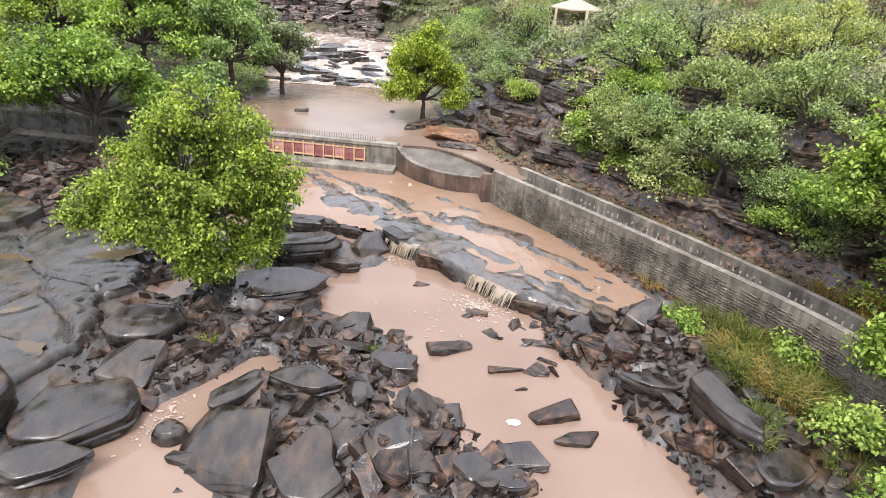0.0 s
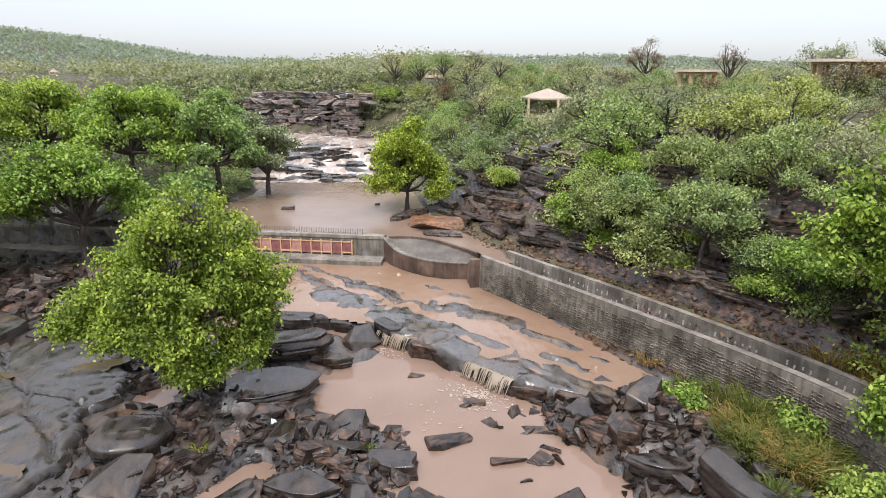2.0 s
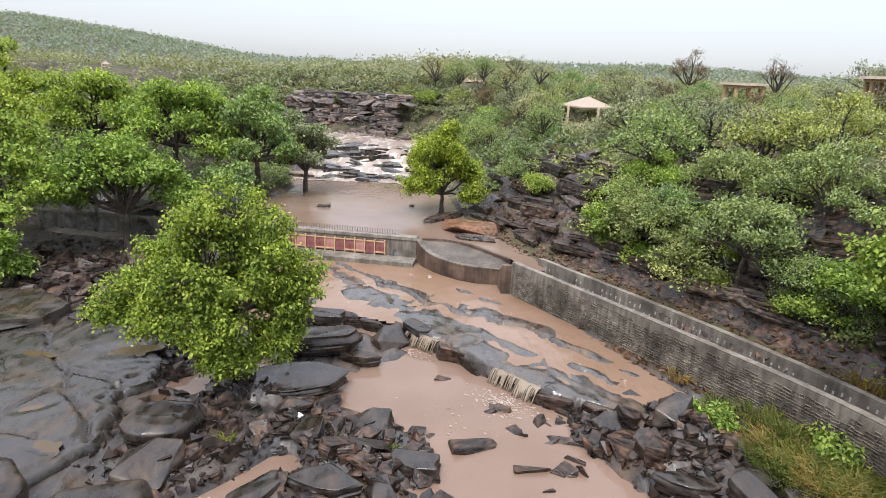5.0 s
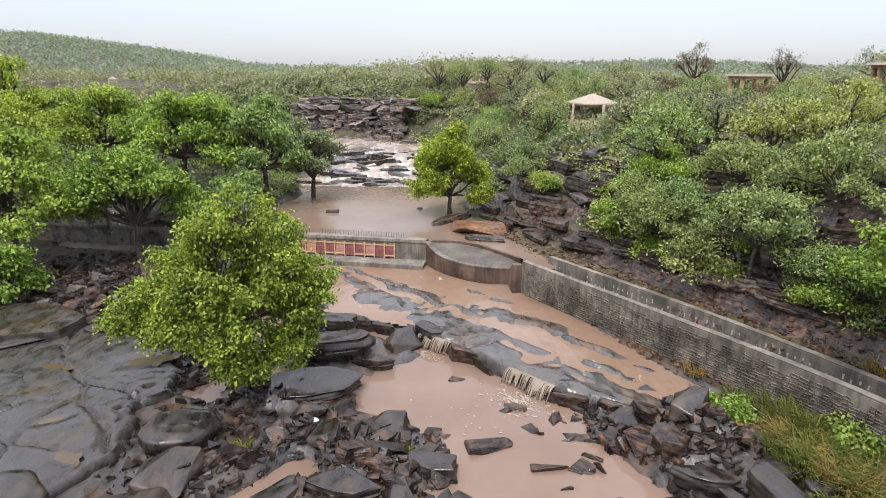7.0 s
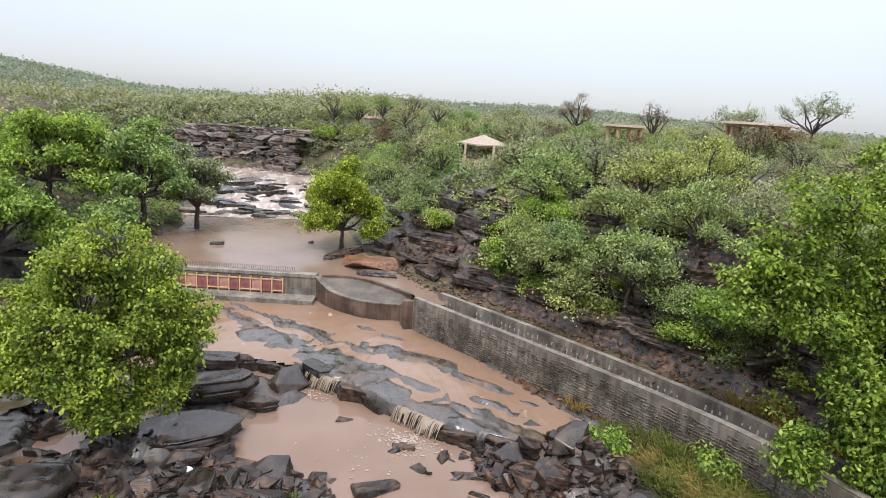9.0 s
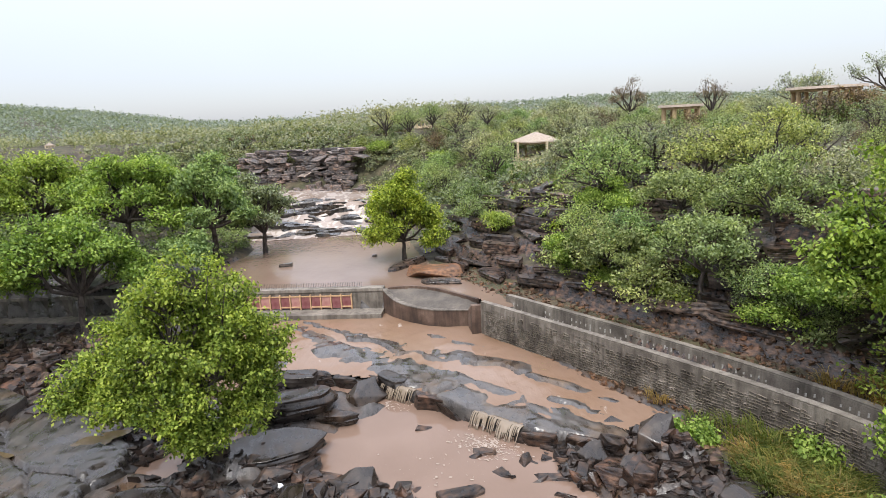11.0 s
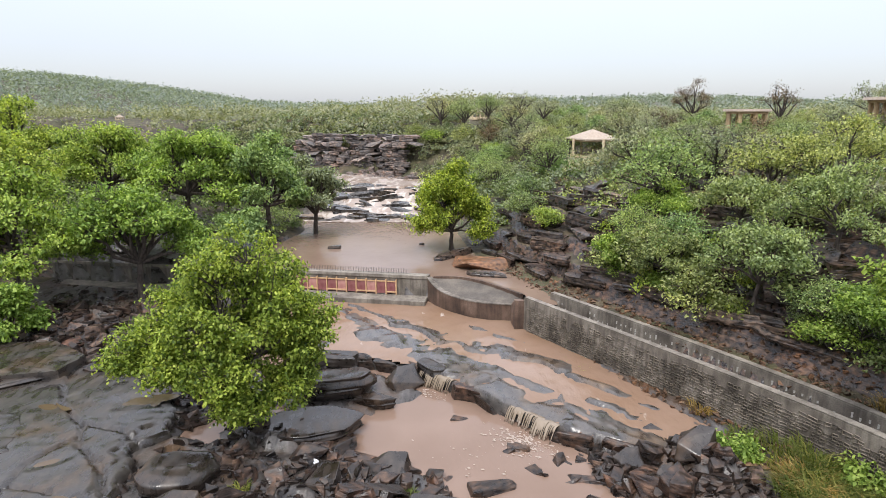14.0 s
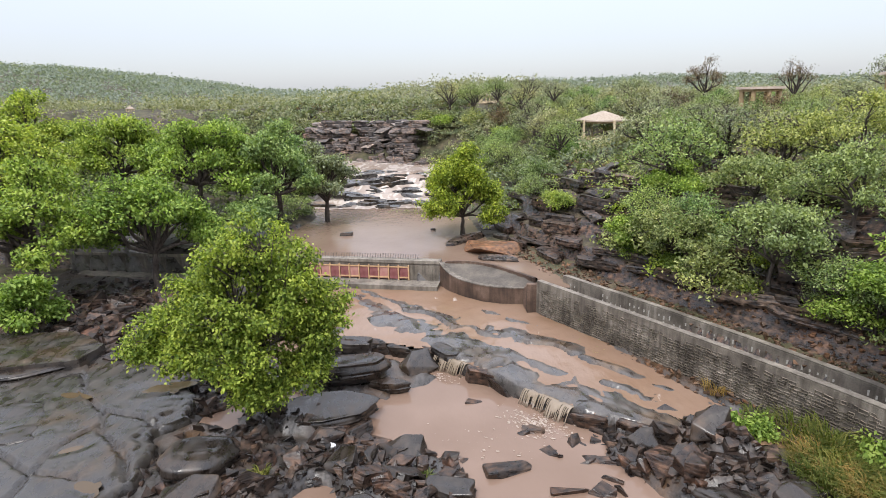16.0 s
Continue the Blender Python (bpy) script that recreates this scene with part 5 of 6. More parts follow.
# outcrops on the slope
for x, y, w, h in ((6.8, 44.0, 2.6, 0.6), (7.6, 44.8, 2.2, 0.9), (12.6, 26.6, 2.2, 0.9), (13.6, 26.0, 1.8, 1.2), (15.0, 28.5, 3.2, 0.9), (11.0, 36.0, 3.0, 0.9), (13.0, 37.0, 2.6, 1.0), (17.5, 25.0, 2.4, 1.1), (19.0, 30.0, 3.2, 0.9), (16.0, 22.5, 2.6, 1.4), (18.0, 20.5, 2.8, 1.5), (9.6, 41.0, 2.6, 0.8), (16.5, 36.0, 3.4, 0.8), (21.0, 24.0, 2.8, 1.2), (14.2, 23.6, 2.6, 1.2), (15.4, 20.8, 2.4, 1.1)):
    rock("rock_outcrop", "brown layered rock outcrop on the slope", "slab", "ledge", x, y, w, w * 0.6, h, rng.uniform(-70, -30), rng.gauss(0, 4), group="slope outcrops")
    rock("rock_outcrop", "dark broken rock outcrop on the slope", "block", "ledge", x + 0.9, y + 0.5, w * 0.8, w * 0.6, h * 1.3, rng.uniform(-80, -20), rng.gauss(0, 4), group="slope outcrops")

# the far cliff: courses of worn blocks
CLIFF_FOOT = [(-34, 90.5), (-18, 84.3), (-8, 80.8), (-3.0, 77.0), (-0.6, 72.0)]
for row in range(14):
    s = rng.uniform(14, 17.5)
    h = rng.uniform(0.28, 0.5)
    recess = rng.choice((0.0, 0.0, -0.25, 0.3, 0.1))
    end = 33.5 - rng.uniform(0, 2.5)
    while s < end:
        x, y, a = along(CLIFF_FOOT, s)
        w = rng.choice((0.6, 0.9, 1.4, 2.2)) * rng.uniform(0.8, 1.25)
        off = row * 0.06 + recess + (1.0 if row > 10 else 0) + rng.uniform(-0.15, 0.15) + 0.7 * math.sin(s * 0.55) + 0.35 * math.sin(s * 1.7)
        rock("cliff_block", "weathered brown-grey sandstone block of the cliff", rng.choice(("block", "slab", "slab")), "cliff", x - math.sin(a) * off, y + math.cos(a) * off, w, 2.0, h * rng.uniform(0.9, 1.5), math.degrees(a) + rng.gauss(0, 5), rng.gauss(0, 1), rng.gauss(0, 1), group="cliff blocks", base=3.4 + row * 0.39)
        s += w * rng.uniform(0.72, 0.9)
begin = len(last_field)
for k in range(110):
    s = rng.uniform(8, 36)
    x, y, a = along(CLIFF_FOOT, s)
    off = -rng.uniform(0.2, 3.2)
    rock("rock", "grey fallen rock at the foot of the cliff", rng.choice(("block", "slab")), "cliff", x - math.sin(a) * off, y + math.cos(a) * off, rng.uniform(0.8, 2.4), rng.uniform(0.7, 1.4), rng.uniform(0.15, 1.1) * (1 + off * 0.28), rng.uniform(0, 360), rng.gauss(0, 8), water=3.66, group="fallen cliff rocks")

join_rocks(begin, "fallen_rocks", "grey fallen rocks at the foot of the cliff")

# dark rocks standing in the cascade
begin = len(last_field)
for k in range(74):
    y = rng.uniform(54.0, 67.5)
    x = rng.uniform(-14.5, -0.8)
    w = rng.uniform(1.2, 3.4)
    level = float(cascade_level(np.array([x]), np.array([y]))[0])
    if level != level:
        continue
    rock("rock", "flat dark rock in the white water", rng.choice(("slab", "slab", "slab", "block")), "bed", x, y, w, w * rng.uniform(0.35, 0.7), rng.uniform(0.06, 0.32), rng.gauss(-8, 20), rng.gauss(0, 4), rng.gauss(0, 4), water=level, group="cascade rocks")

join_rocks(begin, "cascade_rocks", "flat dark rocks in the white water")

# blocks along the lip of the ledge
s = 4.0
while s < 23:
    x, y, a = along(LEDGE, s)
    w = rng.uniform(0.7, 1.9)
    if not (-1.1 < x < 0.2 or 2.6 < x < 4.2):
        rock("ledge_block", "dark wet block on the lip of the river ledge", rng.choice(("slab", "block")), "wet", x, y + 0.1, w, rng.uniform(0.5, 0.8), rng.uniform(0.5, 0.66), math.degrees(a) + rng.gauss(0, 10), rng.gauss(0, 3), rng.gauss(0, 3), water=0.0, group="ledge blocks", base=-0.45)
    s += w * rng.uniform(0.75, 0.95)


def puddle(cx, cy, rx, ry, turn, z, seed):
    """A shallow film of rain water with an uneven shore."""
    r = random.Random(seed)
    c, q = math.cos(radians(turn)), math.sin(radians(turn))
    ring = []
    for k in range(22):
        a = 2 * math.pi * k / 22
        f = 1 + 0.25 * math.sin(3 * a + seed) + r.uniform(-0.1, 0.1)
        u, v = rx * f * math.cos(a), ry * f * math.sin(a)
        ring.append((cx + u * c - v * q, cy + u * q + v * c, z))
    ob = part("puddle", ([(cx, cy, z)] + ring, [(0, k + 1, (k + 1) % 22 + 1) for k in range(22)]), PUDDLE)
    return tagged(ob, "shallow brown puddle on flat bedrock", "puddle", "puddles")


for k, (x, y, rx, ry, turn) in enumerate(POOLS):
    puddle(x, y, rx * 0.95, ry * 0.95, turn, 0.802, k)
# ---- falling water and foam ----
def waterfall(x0, y0, x1, y1, top, label):
    """A thin uneven curtain of water over the ledge, torn towards its foot."""
    r = random.Random(int(x0 * 10) + 7)
    k = math.dist((x0, y0), (x1, y1))
    ux, uy = (x1 - x0) / k, (y1 - y0) / k
    n, m = int(k / 0.03), 8
    V, F = [], []
    reach, drop = 0.3, 0.0
    for i in range(n + 1):
        reach = min(0.45, max(0.14, reach + r.uniform(-0.03, 0.03)))
        for j in range(m + 1):
            q = j / m
            out = -0.3 + (0.3 + reach) * q
            V.append((x0 + ux * k * i / n + uy * out, y0 + uy * k * i / n - ux * out, top + 0.03 - (top + 0.06) * max(0, q - 0.35) ** 1.7 / 0.65 ** 1.7 + r.uniform(-0.008, 0.008)))
    torn = [r.choice((1, 2, 4, 5, 6, 7, 9, 9)) for _ in range(n)]
    for i in range(n):
        for j in range(m):
            if j > torn[i]:
                continue
            a = i * (m + 1) + j
            F.append((a, a + 1, a + m + 2, a + m + 1))
    ob = new("waterfall", mesh_of("waterfall", V, F, FALL_WATER, True))
    thick = ob.modifiers.new("thickness", "SOLIDIFY")
    thick.thickness = 0.02
    return tagged(ob, label, "waterfall")


FALL_WATER = water_material("falling_muddy_water", (0.19, 0.145, 0.10), (0.30, 0.245, 0.19), 0.7, 0.62, 0.2)
FOAM = plain_material("river_foam", (0.27, 0.20, 0.155), (0.40, 0.33, 0.275), 14, 0.6)
waterfall(-1.0, 25.55, 0.3, 24.2, 0.52, "thin brown waterfall spilling over the ledge")
waterfall(2.6, 21.95, 4.2, 20.35, 0.5, "muddy waterfall breaking into foam")


def foam(cx, cy, rx, ry, turn, level, n, seed, label):
    """Flecks and streaks of froth lying on the water, in one mesh."""
    rs = np.random.RandomState(seed)
    V, F = [], []
    c, s = math.cos(radians(turn)), math.sin(radians(turn))
    for _ in range(n):
        u, v = rs.normal(0, 0.45, 2)
        px, py = cx + u * rx * c - v * ry * s, cy + u * rx * s + v * ry * c
        r = 0.008 + 0.045 * rs.uniform(0, 1) ** 3
        k = rs.randint(5, 8)
        st, tn = rs.uniform(1.0, 2.8), radians(turn) + rs.normal(0, 0.5)
        off = len(V)
        for j in range(k):
            a = 2 * math.pi * j / k
            q = r * rs.uniform(0.6, 1.1)
            ex, ey = math.cos(a) * q * st, math.sin(a) * q
            V.append((px + ex * math.cos(tn) - ey * math.sin(tn), py + ex * math.sin(tn) + ey * math.cos(tn), level + 0.02))
        V.append((px, py, level + 0.026))
        F += [(off + j, off + (j + 1) % k, off + k) for j in range(k)]
    return tagged(new("foam", mesh_of("foam", V, F, FOAM)), label, "foam", kind="stuff")


foam(2.9, 20.3, 1.3, 0.8, -30, 0.0, 520, 1, "white froth below the muddy waterfall")
foam(-0.6, 24.1, 1.0, 0.5, -35, 0.0, 110, 2, "froth below the thin waterfall")
foam(1.4, 19.4, 2.2, 2.4, -30, 0.0, 80, 3, "flecks of froth drifting on the pool")
foam(-6.6, 13.6, 0.5, 1.4, -15, 0.02, 160, 4, "froth of a small rapid between boulders")
foam(-5.9, 15.6, 0.5, 0.8, -40, 0.05, 70, 5, "froth of a small rapid between boulders")

# ---- pavilions ----
def drum(bm, x, y, z0, z1, r0, r1, sides=12):
    bmesh.ops.create_cone(bm, cap_ends=True, segments=sides, radius1=r0, radius2=r1, depth=z1 - z0, matrix=Matrix.Translation((x, y, (z0 + z1) / 2)))
    return bm


def gazebo(x, y, width, eave, apex, posts, sides, turn, label):
    base = ground_at(x, y) - 0.2
    g = empty("gazebo", pose(x, y, base, 0, 0, turn), label, "gazebo", "hill pavilions")
    r = width / 2
    part("floor_slab", drum(bmesh.new(), 0, 0, 0, 0.4, r * 0.98, r * 0.95, sides), CREAM, g)
    for k in range(posts):
        a = 2 * math.pi * (k + 0.5) / posts
        part("post", drum(bmesh.new(), math.cos(a) * r * 0.82, math.sin(a) * r * 0.82, 0.3, eave - base, 0.13, 0.12, 8), CREAM, g)
    part("beam", drum(bmesh.new(), 0, 0, eave - base - 0.28, eave - base, r * 0.88, r * 0.88, sides), CREAM, g)
    roof = part("roof", drum(bmesh.new(), 0, 0, eave - base, apex - base, r * 1.08, 0.12, sides), ROOF, g, "pale sloping roof")
    part("eave", drum(bmesh.new(), 0, 0, eave - base - 0.1, eave - base + 0.02, r * 1.1, r * 1.08, sides), ROOF, roof)
    return g


def round_pavilion(x, y, width, top, label):
    base = ground_at(x, y) - 0.2
    g = empty("pavilion", pose(x, y, base), label, "pavilion", "hill pavilions")
    r = width / 2
    part("floor_slab", drum(bmesh.new(), 0, 0, 0, 0.35, r * 0.95, r * 0.95, 24), OCHRE, g)
    for k in range(8):
        a = 2 * math.pi * k / 8
        part("post", drum(bmesh.new(), math.cos(a) * r * 0.78, math.sin(a) * r * 0.78, 0.3, top - base - 0.3, 0.24, 0.22, 10), OCHRE, g)
    part("ring_beam", drum(bmesh.new(), 0, 0, top - base - 0.5, top - base - 0.25, r * 0.86, r * 0.86, 24), OCHRE, g)
    part("roof", drum(bmesh.new(), 0, 0, top - base - 0.25, top - base, r, r * 0.97, 28), ROOF, g, "flat round roof slab")
    return g


gazebo(14.6, 60.0, 5.0, 9.3, 10.15, 4, 4, 62, "cream square gazebo with a pale pyramid roof")
gazebo(6.3, 110.0, 3.5, 11.75, 12.45, 6, 6, 10, "small cream gazebo on the far hillside")
gazebo(-78.5, 150.0, 2.2, 10.3, 10.9, 4, 4, 0, "tiny pale shelter far off in the trees")
round_pavilion(31.9, 65.0, 4.7, 12.1, "ochre round pavilion half hidden by scrub")
round_pavilion(44.8, 60.0, 7.4, 13.2, "ochre round pavilion with a flat roof slab")

# tall sparse trees on the skyline
for x, y, h, r, mat, seed, sparse in ((34.1, 85, 7.8, 3.0, LEAF_DRY, 71, 0.55), (43.5, 80, 8.2, 2.6, LEAF_DRY, 72, 0.3), (64.5, 75, 10.5, 5.0, LEAF_GREY, 73, 0.8), (52.0, 74, 7.6, 3.8, LEAF_GREY, 74, 0.5), (25.5, 88, 5.6, 3.0, LEAF_GREY, 79, 0.7), (60.0, 84, 7.6, 3.6, LEAF_GREY, 80, 0.6), (18.8, 63.0, 5.0, 3.0, LEAF_GREY, 75, 0.8), (22.0, 63.0, 4.6, 2.2, LEAF_DRY, 76, 0.3), (10.4, 52.0, 1.5, 2.4, LEAF_DEEP, 77, 0.9), (12.8, 48.0, 1.6, 2.8, LEAF_GREY, 78, 0.95)):
    tree("sparse thorn tree on the ridge" if mat != LEAF_DEEP else "dense dark shrub tree below the gazebo", pose(x, y, ground_at(x, y) - 0.1), group="ridge trees", leaf_mat=mat, seed=seed, lobes=lobes_in(seed, 11, r * 0.85, r * 0.85, h * 0.42, h * 0.9, r * 0.34), trunk_top=(0.1, 0, h * 0.3), trunk_r=0.02 * h, leaf=0.2, per=12, tips=13, twig_reach=0.28, sparse=sparse)


# ---- undergrowth, grass and woods ----
def cover(name, label, spots, leaf, per, mat, seed, radius=(0.45, 1.1), squash=0.7, category="undergrowth"):
    """Countless small shrubs in one mesh: leaves on the skin of uneven mounds."""
    rs = np.random.RandomState(seed)
    P = np.asarray(spots)
    n = len(P)
    Z = height(P[:, 0], P[:, 1])
    R = rs.uniform(*radius, n) * (P[:, 2] if P.shape[1] > 2 else 1)
    c = np.repeat(np.arange(n), per)
    d = rs.normal(0, 1, (n * per, 3))
    d /= np.linalg.norm(d, axis=1)[:, None]
    d[:, 2] = np.abs(d[:, 2]) * 1.1 - 0.15
    lump = np.minimum(1.22, 1 + 0.28 * np.sin(d[:, 0] * 4 + c) + 0.22 * np.sin(d[:, 1] * 6 + 2.0 * c))
    reach = (R[c] * lump * rs.uniform(0.5, 1.0, n * per))[:, None]
    centre = np.stack([P[c, 0], P[c, 1], Z[c] + R[c] * 0.45], 1) + d * reach * [1, 1, squash]
    size = leaf if np.isscalar(leaf) else leaf[c]
    heading, tilt = rs.uniform(0, 2 * np.pi, n * per), rs.normal(-0.2, 0.6, n * per)
    al = np.stack([np.cos(heading) * np.cos(tilt), np.sin(heading) * np.cos(tilt), np.sin(tilt)], 1)
    ac = np.stack([-np.sin(heading), np.cos(heading), rs.normal(0, 0.5, n * per)], 1)
    k = (size * rs.uniform(0.6, 1.3, n * per))[:, None]
    V = np.stack([centre - al * k * 0.5, centre + ac * k * 0.36, centre + al * k * 0.5, centre - ac * k * 0.36], 1).reshape(-1, 3)
    me = bpy.data.meshes.new(name)
    me.from_pydata(V.tolist(), [], np.arange(len(V)).reshape(-1, 4).tolist())
    me.materials.append(mat)
    me.update()
    return tagged(new(name, me), label, category, kind="stuff")


rs = np.random.RandomState(31)


def hill_spots(n, near, far, y0, y1, seed):
    r = np.random.RandomState(seed)
    X, Y = r.uniform(-40, 75, n * 12), r.uniform(y0, y1, n * 12)
    s = side_distance(RIGHT_BANK, X, Y) + 1.2 * waves(X, Y, 5.0, 3)
    ok = ~((np.abs(np.arctan2(X, Y) - 0.057) < 0.022) & (Y > 78)) & ~((np.abs(np.arctan2(X, Y) - 0.238) < 0.05) & (Y > 46) & (Y < 62)) & ~((Y > 31) & (Y < 45) & (s < 5.6)) & (s > near) & (s < far) & (np.abs(X) < Y * 0.95 + 4) & (np.hypot(X - 17.6, Y - 15.6) > 2.2) & (waves(X, Y, 6.0, 8) > -0.45)
    return np.stack([X[ok], Y[ok]], 1)[:n]


cover("undergrowth", "low olive scrub between the rocks of the slope", hill_spots(360, 3.2, 16, 14, 60, 41), 0.16, 90, LEAF_SCRUB, 1)
cover("undergrowth", "bright green saplings along the foot of the slope", hill_spots(170, 2.2, 8, 14, 48, 42), 0.16, 120, LEAF, 2, (0.4, 0.9), 1.0)
cover("undergrowth", "grey-green thorn scrub on the hill", hill_spots(560, 10, 60, 30, 100, 43), 0.22, 90, LEAF_GREY, 3, (0.7, 1.5))
cover("undergrowth", "dry brown thorn scrub on the hill", hill_spots(420, 9, 60, 30, 100, 44), 0.2, 80, LEAF_DRY, 4, (0.6, 1.3))
cover("undergrowth", "grey-green scrub round the cliff", hill_spots(700, 1.8, 22, 45, 100, 45), 0.26, 90, LEAF_GREY, 8, (0.8, 1.7))
beside = hill_spots(900, 0.6, 9, 64, 96, 46)
beside = beside[(beside[:, 0] > -3.2) | (side_distance(RIGHT_BANK, beside[:, 0], beside[:, 1]) > 3.2)][:420]
cover("undergrowth", "grey-green scrub on the slope beside the cliff", beside, 0.24, 80, LEAF_GREY, 9, (0.6, 1.3))
left = np.stack([rs.uniform(-75, -16, 900), rs.uniform(42, 110, 900)], 1)
left = left[(side_distance(LEFT_BANK, left[:, 0], left[:, 1]) < -1.5) & (np.abs(left[:, 0]) < left[:, 1] * 0.9)][:420]
cover("undergrowth", "mixed scrub on the stony west bank", left, 0.24, 80, LEAF_SCRUB, 5, (0.6, 1.4))

edge = np.stack([rs.uniform(-24, -9.5, 1600), rs.uniform(38, 64, 1600)], 1)
away = -side_distance(LEFT_BANK, edge[:, 0], edge[:, 1])
cover("undergrowth", "low green and ochre growth along the pool's west bank", edge[(away > 0.5) & (away < 5)][:150], 0.15, 90, LEAF_SCRUB, 10, (0.3, 0.8))

# woods over the far hills, crowns growing with distance only in number
ang, dist = rs.uniform(-0.9, 0.9, 8200), 70 + 500 * rs.uniform(0, 1, 8200) ** 1.5
W = np.stack([np.sin(ang) * dist, np.cos(ang) * dist, rs.uniform(0.75, 1.3, 8200)], 1)
keep = (side_distance(RIGHT_BANK, W[:, 0], W[:, 1]) > 5) & (W[:, 1] > 84) | (side_distance(LEFT_BANK, W[:, 0], W[:, 1]) < -8)
az = np.arctan2(W[:, 0], W[:, 1])
D = np.hypot(W[:, 0], W[:, 1])
W = W[keep & ~((np.abs(az - 0.057) < 0.03) & (D < 113)) & ~((np.abs(az + 0.482) < 0.02) & (D < 172))]
D = np.hypot(W[:, 0], W[:, 1])
a2, d2 = rs.uniform(-0.85, -0.1, 3600), 180 + 400 * rs.uniform(0, 1, 3600)
W = np.concatenate([W, np.stack([np.sin(a2) * d2, np.cos(a2) * d2, rs.uniform(0.8, 1.3, 3600)], 1)])
a3, d3 = rs.uniform(-0.8, -0.2, 900), rs.uniform(66, 190, 900)
N = np.stack([np.sin(a3) * d3, np.cos(a3) * d3, rs.uniform(0.5, 1.0, 900)], 1)
W = np.concatenate([W, N[(side_distance(LEFT_BANK, N[:, 0], N[:, 1]) < -4) & ~(np.abs(a3 + 0.482) < 0.02)]])
D = np.hypot(W[:, 0], W[:, 1])
# the haze over both woods lies in their leaf colour
cover("woods", "dry green woodland covering the near hills, paled by painted haze", W[D < 190], 0.46, 58, HAZED_WOOD, 6, (1.4, 2.6), 0.8, "woods")
cover("woods", "dry green woodland covering the far hills, blue-grey with painted haze", W[D >= 190], 0.36 + 0.0021 * D[D >= 190], 20, HAZED_HILL_WOOD, 7, (2.0, 3.4), 0.75, "woods")


def grass_clump(x, y, size, mat, label, seed, blades=150):
    """A tuft of bent narrow blades."""
    r = random.Random(seed)
    V, F = [], []
    for _ in range(blades):
        a, q = r.uniform(0, 6.28), size * 0.5 * math.sqrt(r.random())
        bx, by = math.cos(a) * q, math.sin(a) * q
        b = a + r.gauss(0, 0.8)
        ln, w = size * r.uniform(0.25, 0.55), r.uniform(0.012, 0.03)
        dx, dy = math.cos(b), math.sin(b)
        off = len(V)
        for k, (o, z) in enumerate(((0, 0), (0.25, 0.6), (0.75, 0.75))):
            ww = w * (1 - k * 0.4)
            V += [(bx + dx * o * ln - dy * ww, by + dy * o * ln + dx * ww, z * ln), (bx + dx * o * ln + dy * ww, by + dy * o * ln - dx * ww, z * ln)]
        F += [(off, off + 1, off + 3, off + 2), (off + 2, off + 3, off + 5, off + 4)]
    ob = new("grass_clump", mesh_of("grass_clump", V, F, mat))
    ob.matrix_basis = pose(x, y, ground_at(x, y) - 0.03)
    return tagged(ob, label, "grass", "grass clumps")


rt = random.Random(12)
DRY_GRASS = leaf_material("dry_grass", (0.22, 0.15, 0.05), (0.34, 0.24, 0.09), (0.48, 0.36, 0.16))
for k, (x, y, size, mat) in enumerate(((12.0, 17.6, 1.5, GRASS), (12.4, 16.6, 1.4, GRASS), (11.2, 17.4, 1.3, GRASS), (11.8, 16.0, 1.2, GRASS), (12.9, 15.3, 1.3, GRASS), (11.4, 18.4, 1.2, GRASS), (10.6, 19.4, 0.9, GRASS), (10.1, 13.0, 1.0, GRASS), (11.3, 13.6, 1.1, DRY_GRASS), (10.6, 13.9, 0.8, GRASS), (9.4, 12.0, 0.9, GRASS), (5.9, 25.7, 1.1, GRASS), (6.4, 25.2, 0.9, GRASS), (7.4, 23.9, 0.7, GRASS),
                                       (-6.4, 16.9, 0.55, GRASS), (-1.1, 16.9, 0.5, GRASS), (9.9, 21.2, 0.9, DRY_GRASS), (9.2, 20.4, 0.8, GRASS), (-16.5, 30.5, 1.2, GRASS), (15.6, 15.2, 1.2, DRY_GRASS), (15.8, 17.0, 1.0, DRY_GRASS), (-3.4, 51.5, 1.8, GRASS), (-4.8, 51.8, 1.6, GRASS), (-2.2, 51.2, 1.5, GRASS), (12.6, 13.4, 1.2, GRASS), (12.0, 11.5, 1.3, GRASS))):
    grass_clump(x, y, size, mat, "tuft of green grass among the stones" if mat == GRASS else "tuft of dry straw-coloured grass", 700 + k)
for k in range(24):
    a, q = rt.uniform(0, 6.28), math.sqrt(rt.random())
    x, y = 12.0 + 1.3 * q * math.cos(a), 15.7 + 2.3 * q * math.sin(a)
    mat = rt.choice((GRASS, GRASS, GRASS, DRY_GRASS))
    grass_clump(x, y, rt.uniform(1.0, 1.8), mat, "drooping green grass tussock below the canal wall" if mat == GRASS else "drooping straw-coloured grass tussock below the wall", 760 + k, 220)
for k, (x, y) in enumerate(((14.9, 18.2), (15.4, 17.2), (15.2, 16.2), (16.0, 15.0))):
    grass_clump(x, y, rt.uniform(0.8, 1.3), DRY_GRASS, "dry ochre grass on the strip behind the canal", 830 + k, 160)
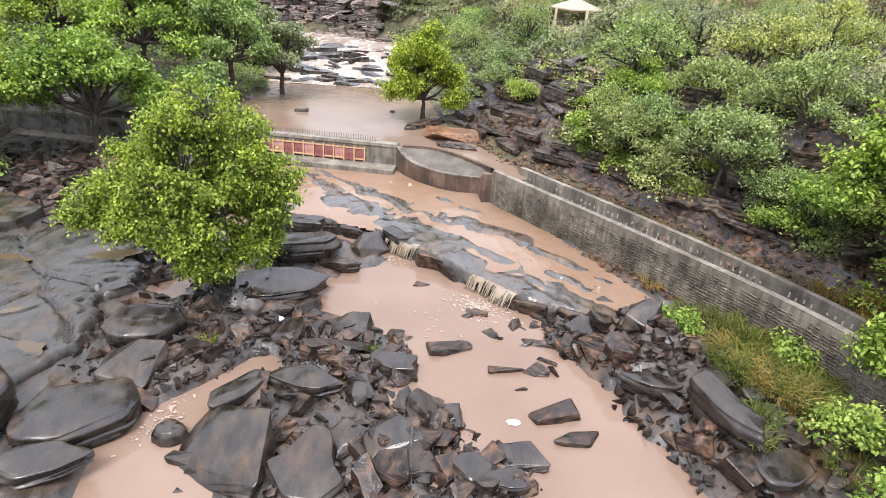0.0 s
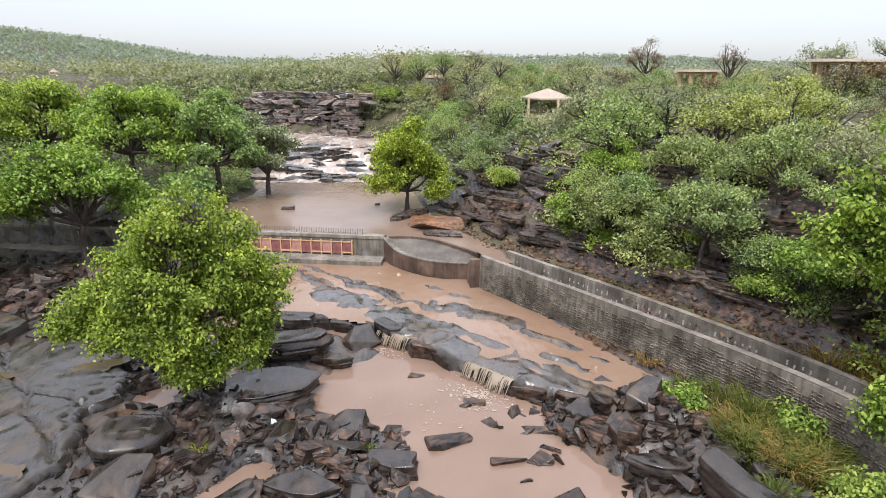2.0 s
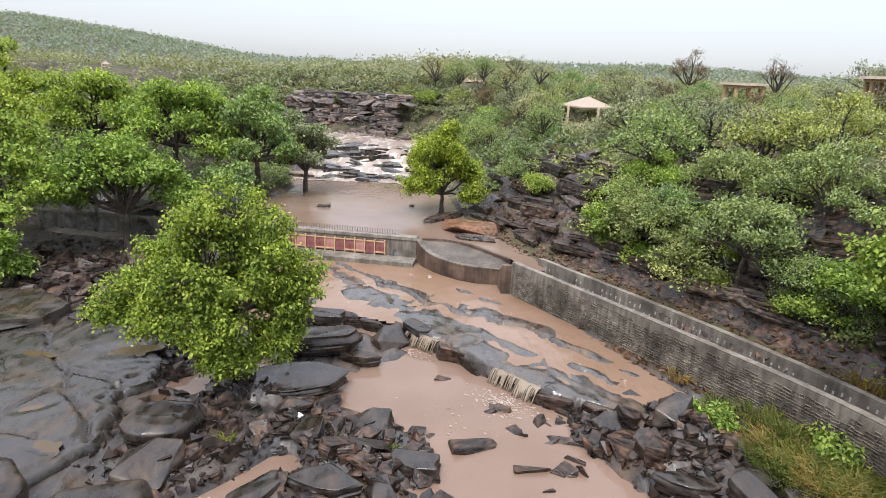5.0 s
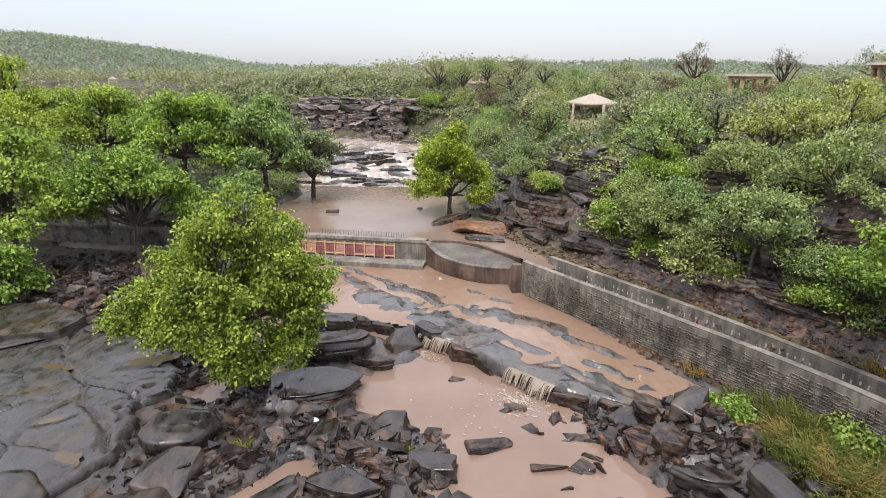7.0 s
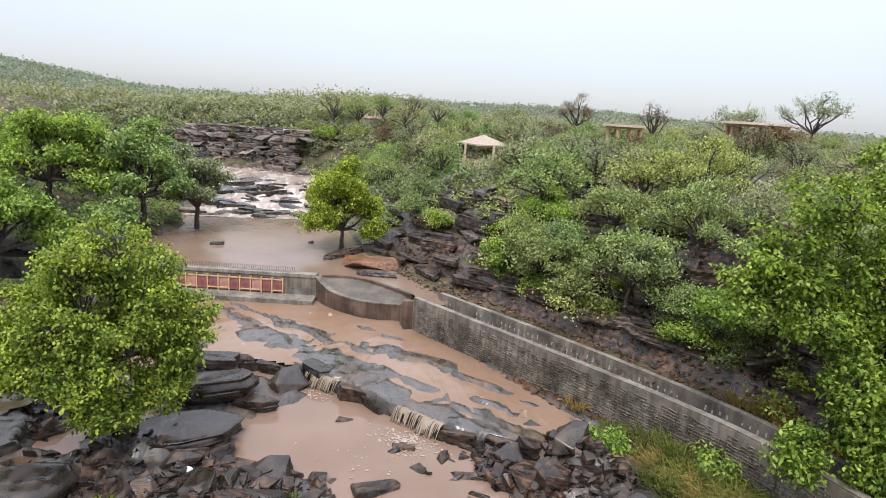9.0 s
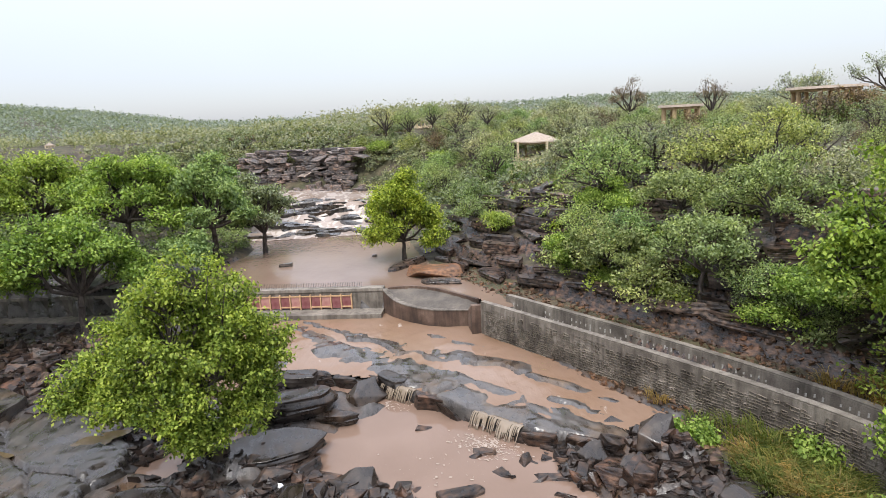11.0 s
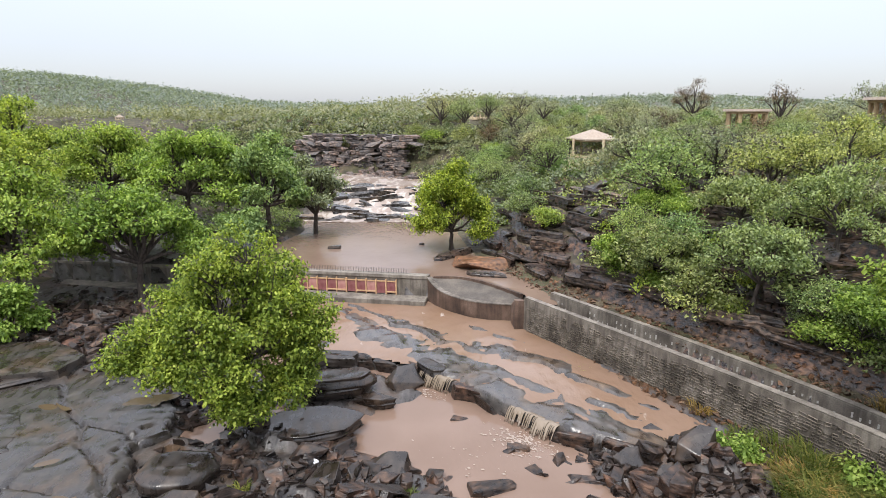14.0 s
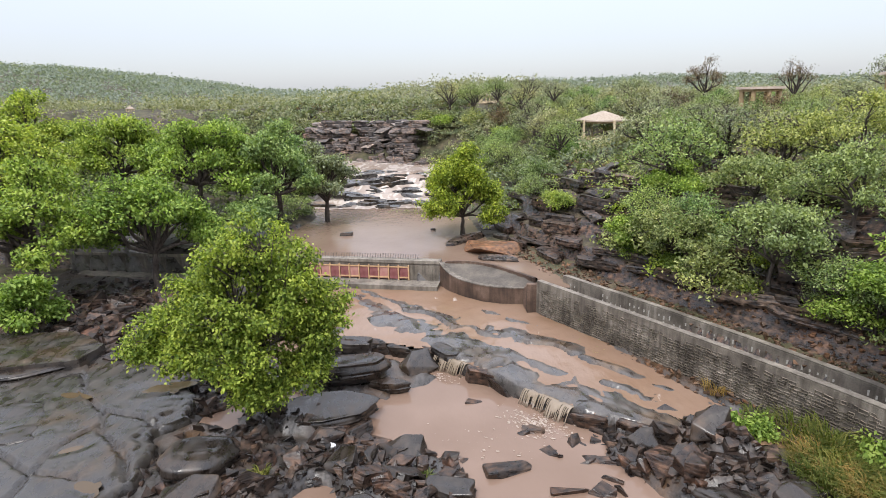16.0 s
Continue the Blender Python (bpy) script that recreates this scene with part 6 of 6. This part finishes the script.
# shrubs below the canal wall
for k, (x, y, size, z) in enumerate(((10.2, 18.6, 0.75, 0), (9.6, 19.3, 0.6, 0), (12.9, 16.4, 0.9, 0), (12.2, 12.4, 1.3, 0), (13.2, 11.4, 1.2, 0), (11.9, 10.0, 1.1, 0))):
    tree("small leafy green shrub below the canal wall", pose(x, y, ground_at(x, y) - 0.05), "bush", "riverside shrubs", LEAF, "bush", seed=800 + k, lobes=lobes_in(800 + k, 6, size * 0.7, size * 0.7, size * 0.4, size * 1.3, size * 0.4), trunk_top=(0, 0, size * 0.25), trunk_r=0.03, leaf=0.15, per=10, tips=10, twig_reach=0.14)

# litter caught between the stones
for k, (x, y, z) in enumerate(((3.3, 13.7, 0.02), (7.2, 15.2, 0.7), (-7.0, 18.9, 0.9), (-5.4, 17.6, 0.8), (-4.4, 18.4, 0.75))):
    bm = bmesh.new()
    bmesh.ops.create_icosphere(bm, subdivisions=2, radius=0.13)
    r = random.Random(k)
    for v in bm.verts:
        v.co = Vector((v.co.x * 1.5, v.co.y, v.co.z * 0.5)) * r.uniform(0.75, 1.2)
    ob = part("plastic_bag", bm, LITTER)
    ob.matrix_basis = pose(x, y, max(ground_at(x, y), -0.02) + 0.05, 0, 0, 40 * k)
    tagged(ob, "crumpled white plastic bag among the stones", "litter", "litter")

# ---- stones of the canal wall ----
def wall_stones(wall, line, z0, z1, near, far, seed):
    """Uneven courses of rough stones, slightly proud of the wall face: single ones nearest, the rest joined."""
    r = random.Random(seed)
    shapes = []
    for k in range(10):
        n = 4
        ring = [(cx * 0.5 + r.uniform(-0.09, 0.05) * cx, cz * 0.5 + r.uniform(-0.12, 0.04) * cz) for cx, cz in ((1, -1), (1, 1), (-1, 1), (-1, -1))]
        V = [(x, 0.05, z) for x, z in ring] + [(x * 0.96, 0.002, z * 0.95) for x, z in ring] + [(x * 0.82 + r.uniform(-0.04, 0.04), -0.007, z * 0.8) for x, z in ring]
        F = [(j, (j + 1) % n, n + (j + 1) % n, n + j) for j in range(n)] + [(n + j, n + (j + 1) % n, 2 * n + (j + 1) % n, 2 * n + j) for j in range(n)] + [tuple(range(2 * n, 3 * n))]
        shapes.append(mesh_of("stone", V, F, STONE))
    made, z, V, F = 0, z0, [], []
    while z < z1:
        h = r.uniform(0.10, 0.16)
        s = r.uniform(0.2, 0.6)
        while s < 27:
            w = h * r.uniform(0.9, 2.6)
            x, y, a = along(line, s + w / 2)
            m = pose(x, y, z + h / 2 + r.uniform(-0.02, 0.02), 0, r.gauss(0, 5), math.degrees(a)) @ Matrix.Rotation(math.pi, 4, "Z") @ Matrix.Diagonal((w * 0.97, r.uniform(0.5, 1.5), h * r.uniform(0.85, 1.05), 1))
            shape = shapes[r.randrange(10)]
            if r.random() < 0.06 + 0.45 * max(0, z - 1.4):
                pass
            elif near < s < far and made < 300 and z > 0.75:
                part("stone", shape, None, wall).matrix_basis = m
                made += 1
            else:
                off = len(V)
                V += [tuple(m @ v.co) for v in shape.vertices]
                F += [tuple(i + off for i in p.vertices) for p in shape.polygons]
            s += w
        z += h
    tagged(part("stonework", (V, F), STONE, wall), "rough grey-brown stone courses", kind="stuff")


STONE = concrete_material("wall_stone", ((0.11, 0.092, 0.072), (0.205, 0.176, 0.142), (0.30, 0.265, 0.22)), 0.3)
n, l = STONE.node_tree.nodes, STONE.node_tree.links
base = n["Principled BSDF"].inputs["Base Color"]
info, geo, add = n.new("ShaderNodeObjectInfo"), n.new("ShaderNodeNewGeometry"), n.new("ShaderNodeMath")
l.new(info.outputs["Random"], add.inputs[0])
l.new(geo.outputs["Random Per Island"], add.inputs[1])
half = n.new("ShaderNodeMath")
half.operation = "FRACT"
l.new(add.outputs[0], half.inputs[0])
each = ramp(n, l, half.outputs[0], (0.0, (0.6, 0.58, 0.56)), (0.5, (1.0, 0.98, 0.95)), (1.0, (1.35, 1.32, 1.28)))
l.new(mix(n, l, 1.0, base.links[0].from_socket, each, "MULTIPLY"), base)
wall_stones(front_wall, CANAL_FRONT, 0.35, 2.15, 9.0, 15.0, 4)
# pale lime marks below the coping of the far canal wall
LIME = plain_material("lime_stain", (0.30, 0.28, 0.25), (0.44, 0.42, 0.38), 12, 0.8)
rr = random.Random(9)
lime = [mesh_of("lime_mark", *(lambda h: ([(-0.03, 0, -h), (0.03, 0, -h * 0.8), (0.035, 0, h), (-0.035, 0, h * 0.9), (-0.03, 0.012, -h), (0.03, 0.012, -h * 0.8), (0.035, 0.012, h), (-0.035, 0.012, h * 0.9)], [(0, 1, 2, 3), (4, 7, 6, 5), (0, 4, 5, 1), (1, 5, 6, 2), (2, 6, 7, 3), (3, 7, 4, 0)]))(0.05 + 0.02 * k), LIME) for k in range(4)]
for k in range(66):
    x, y, a = along(CANAL_BACK, 0.6 + k * 0.28)
    for z in (2.12, 1.88):
        if rr.random() < 0.75:
            ob = part("lime_mark", lime[rr.randrange(4)], None, back_wall)
            ob.matrix_basis = pose(x + rr.uniform(-0.02, 0.02), y, z + rr.uniform(-0.04, 0.04), 0, 0, math.degrees(a)) @ Matrix.Translation((0, -0.008, 0))
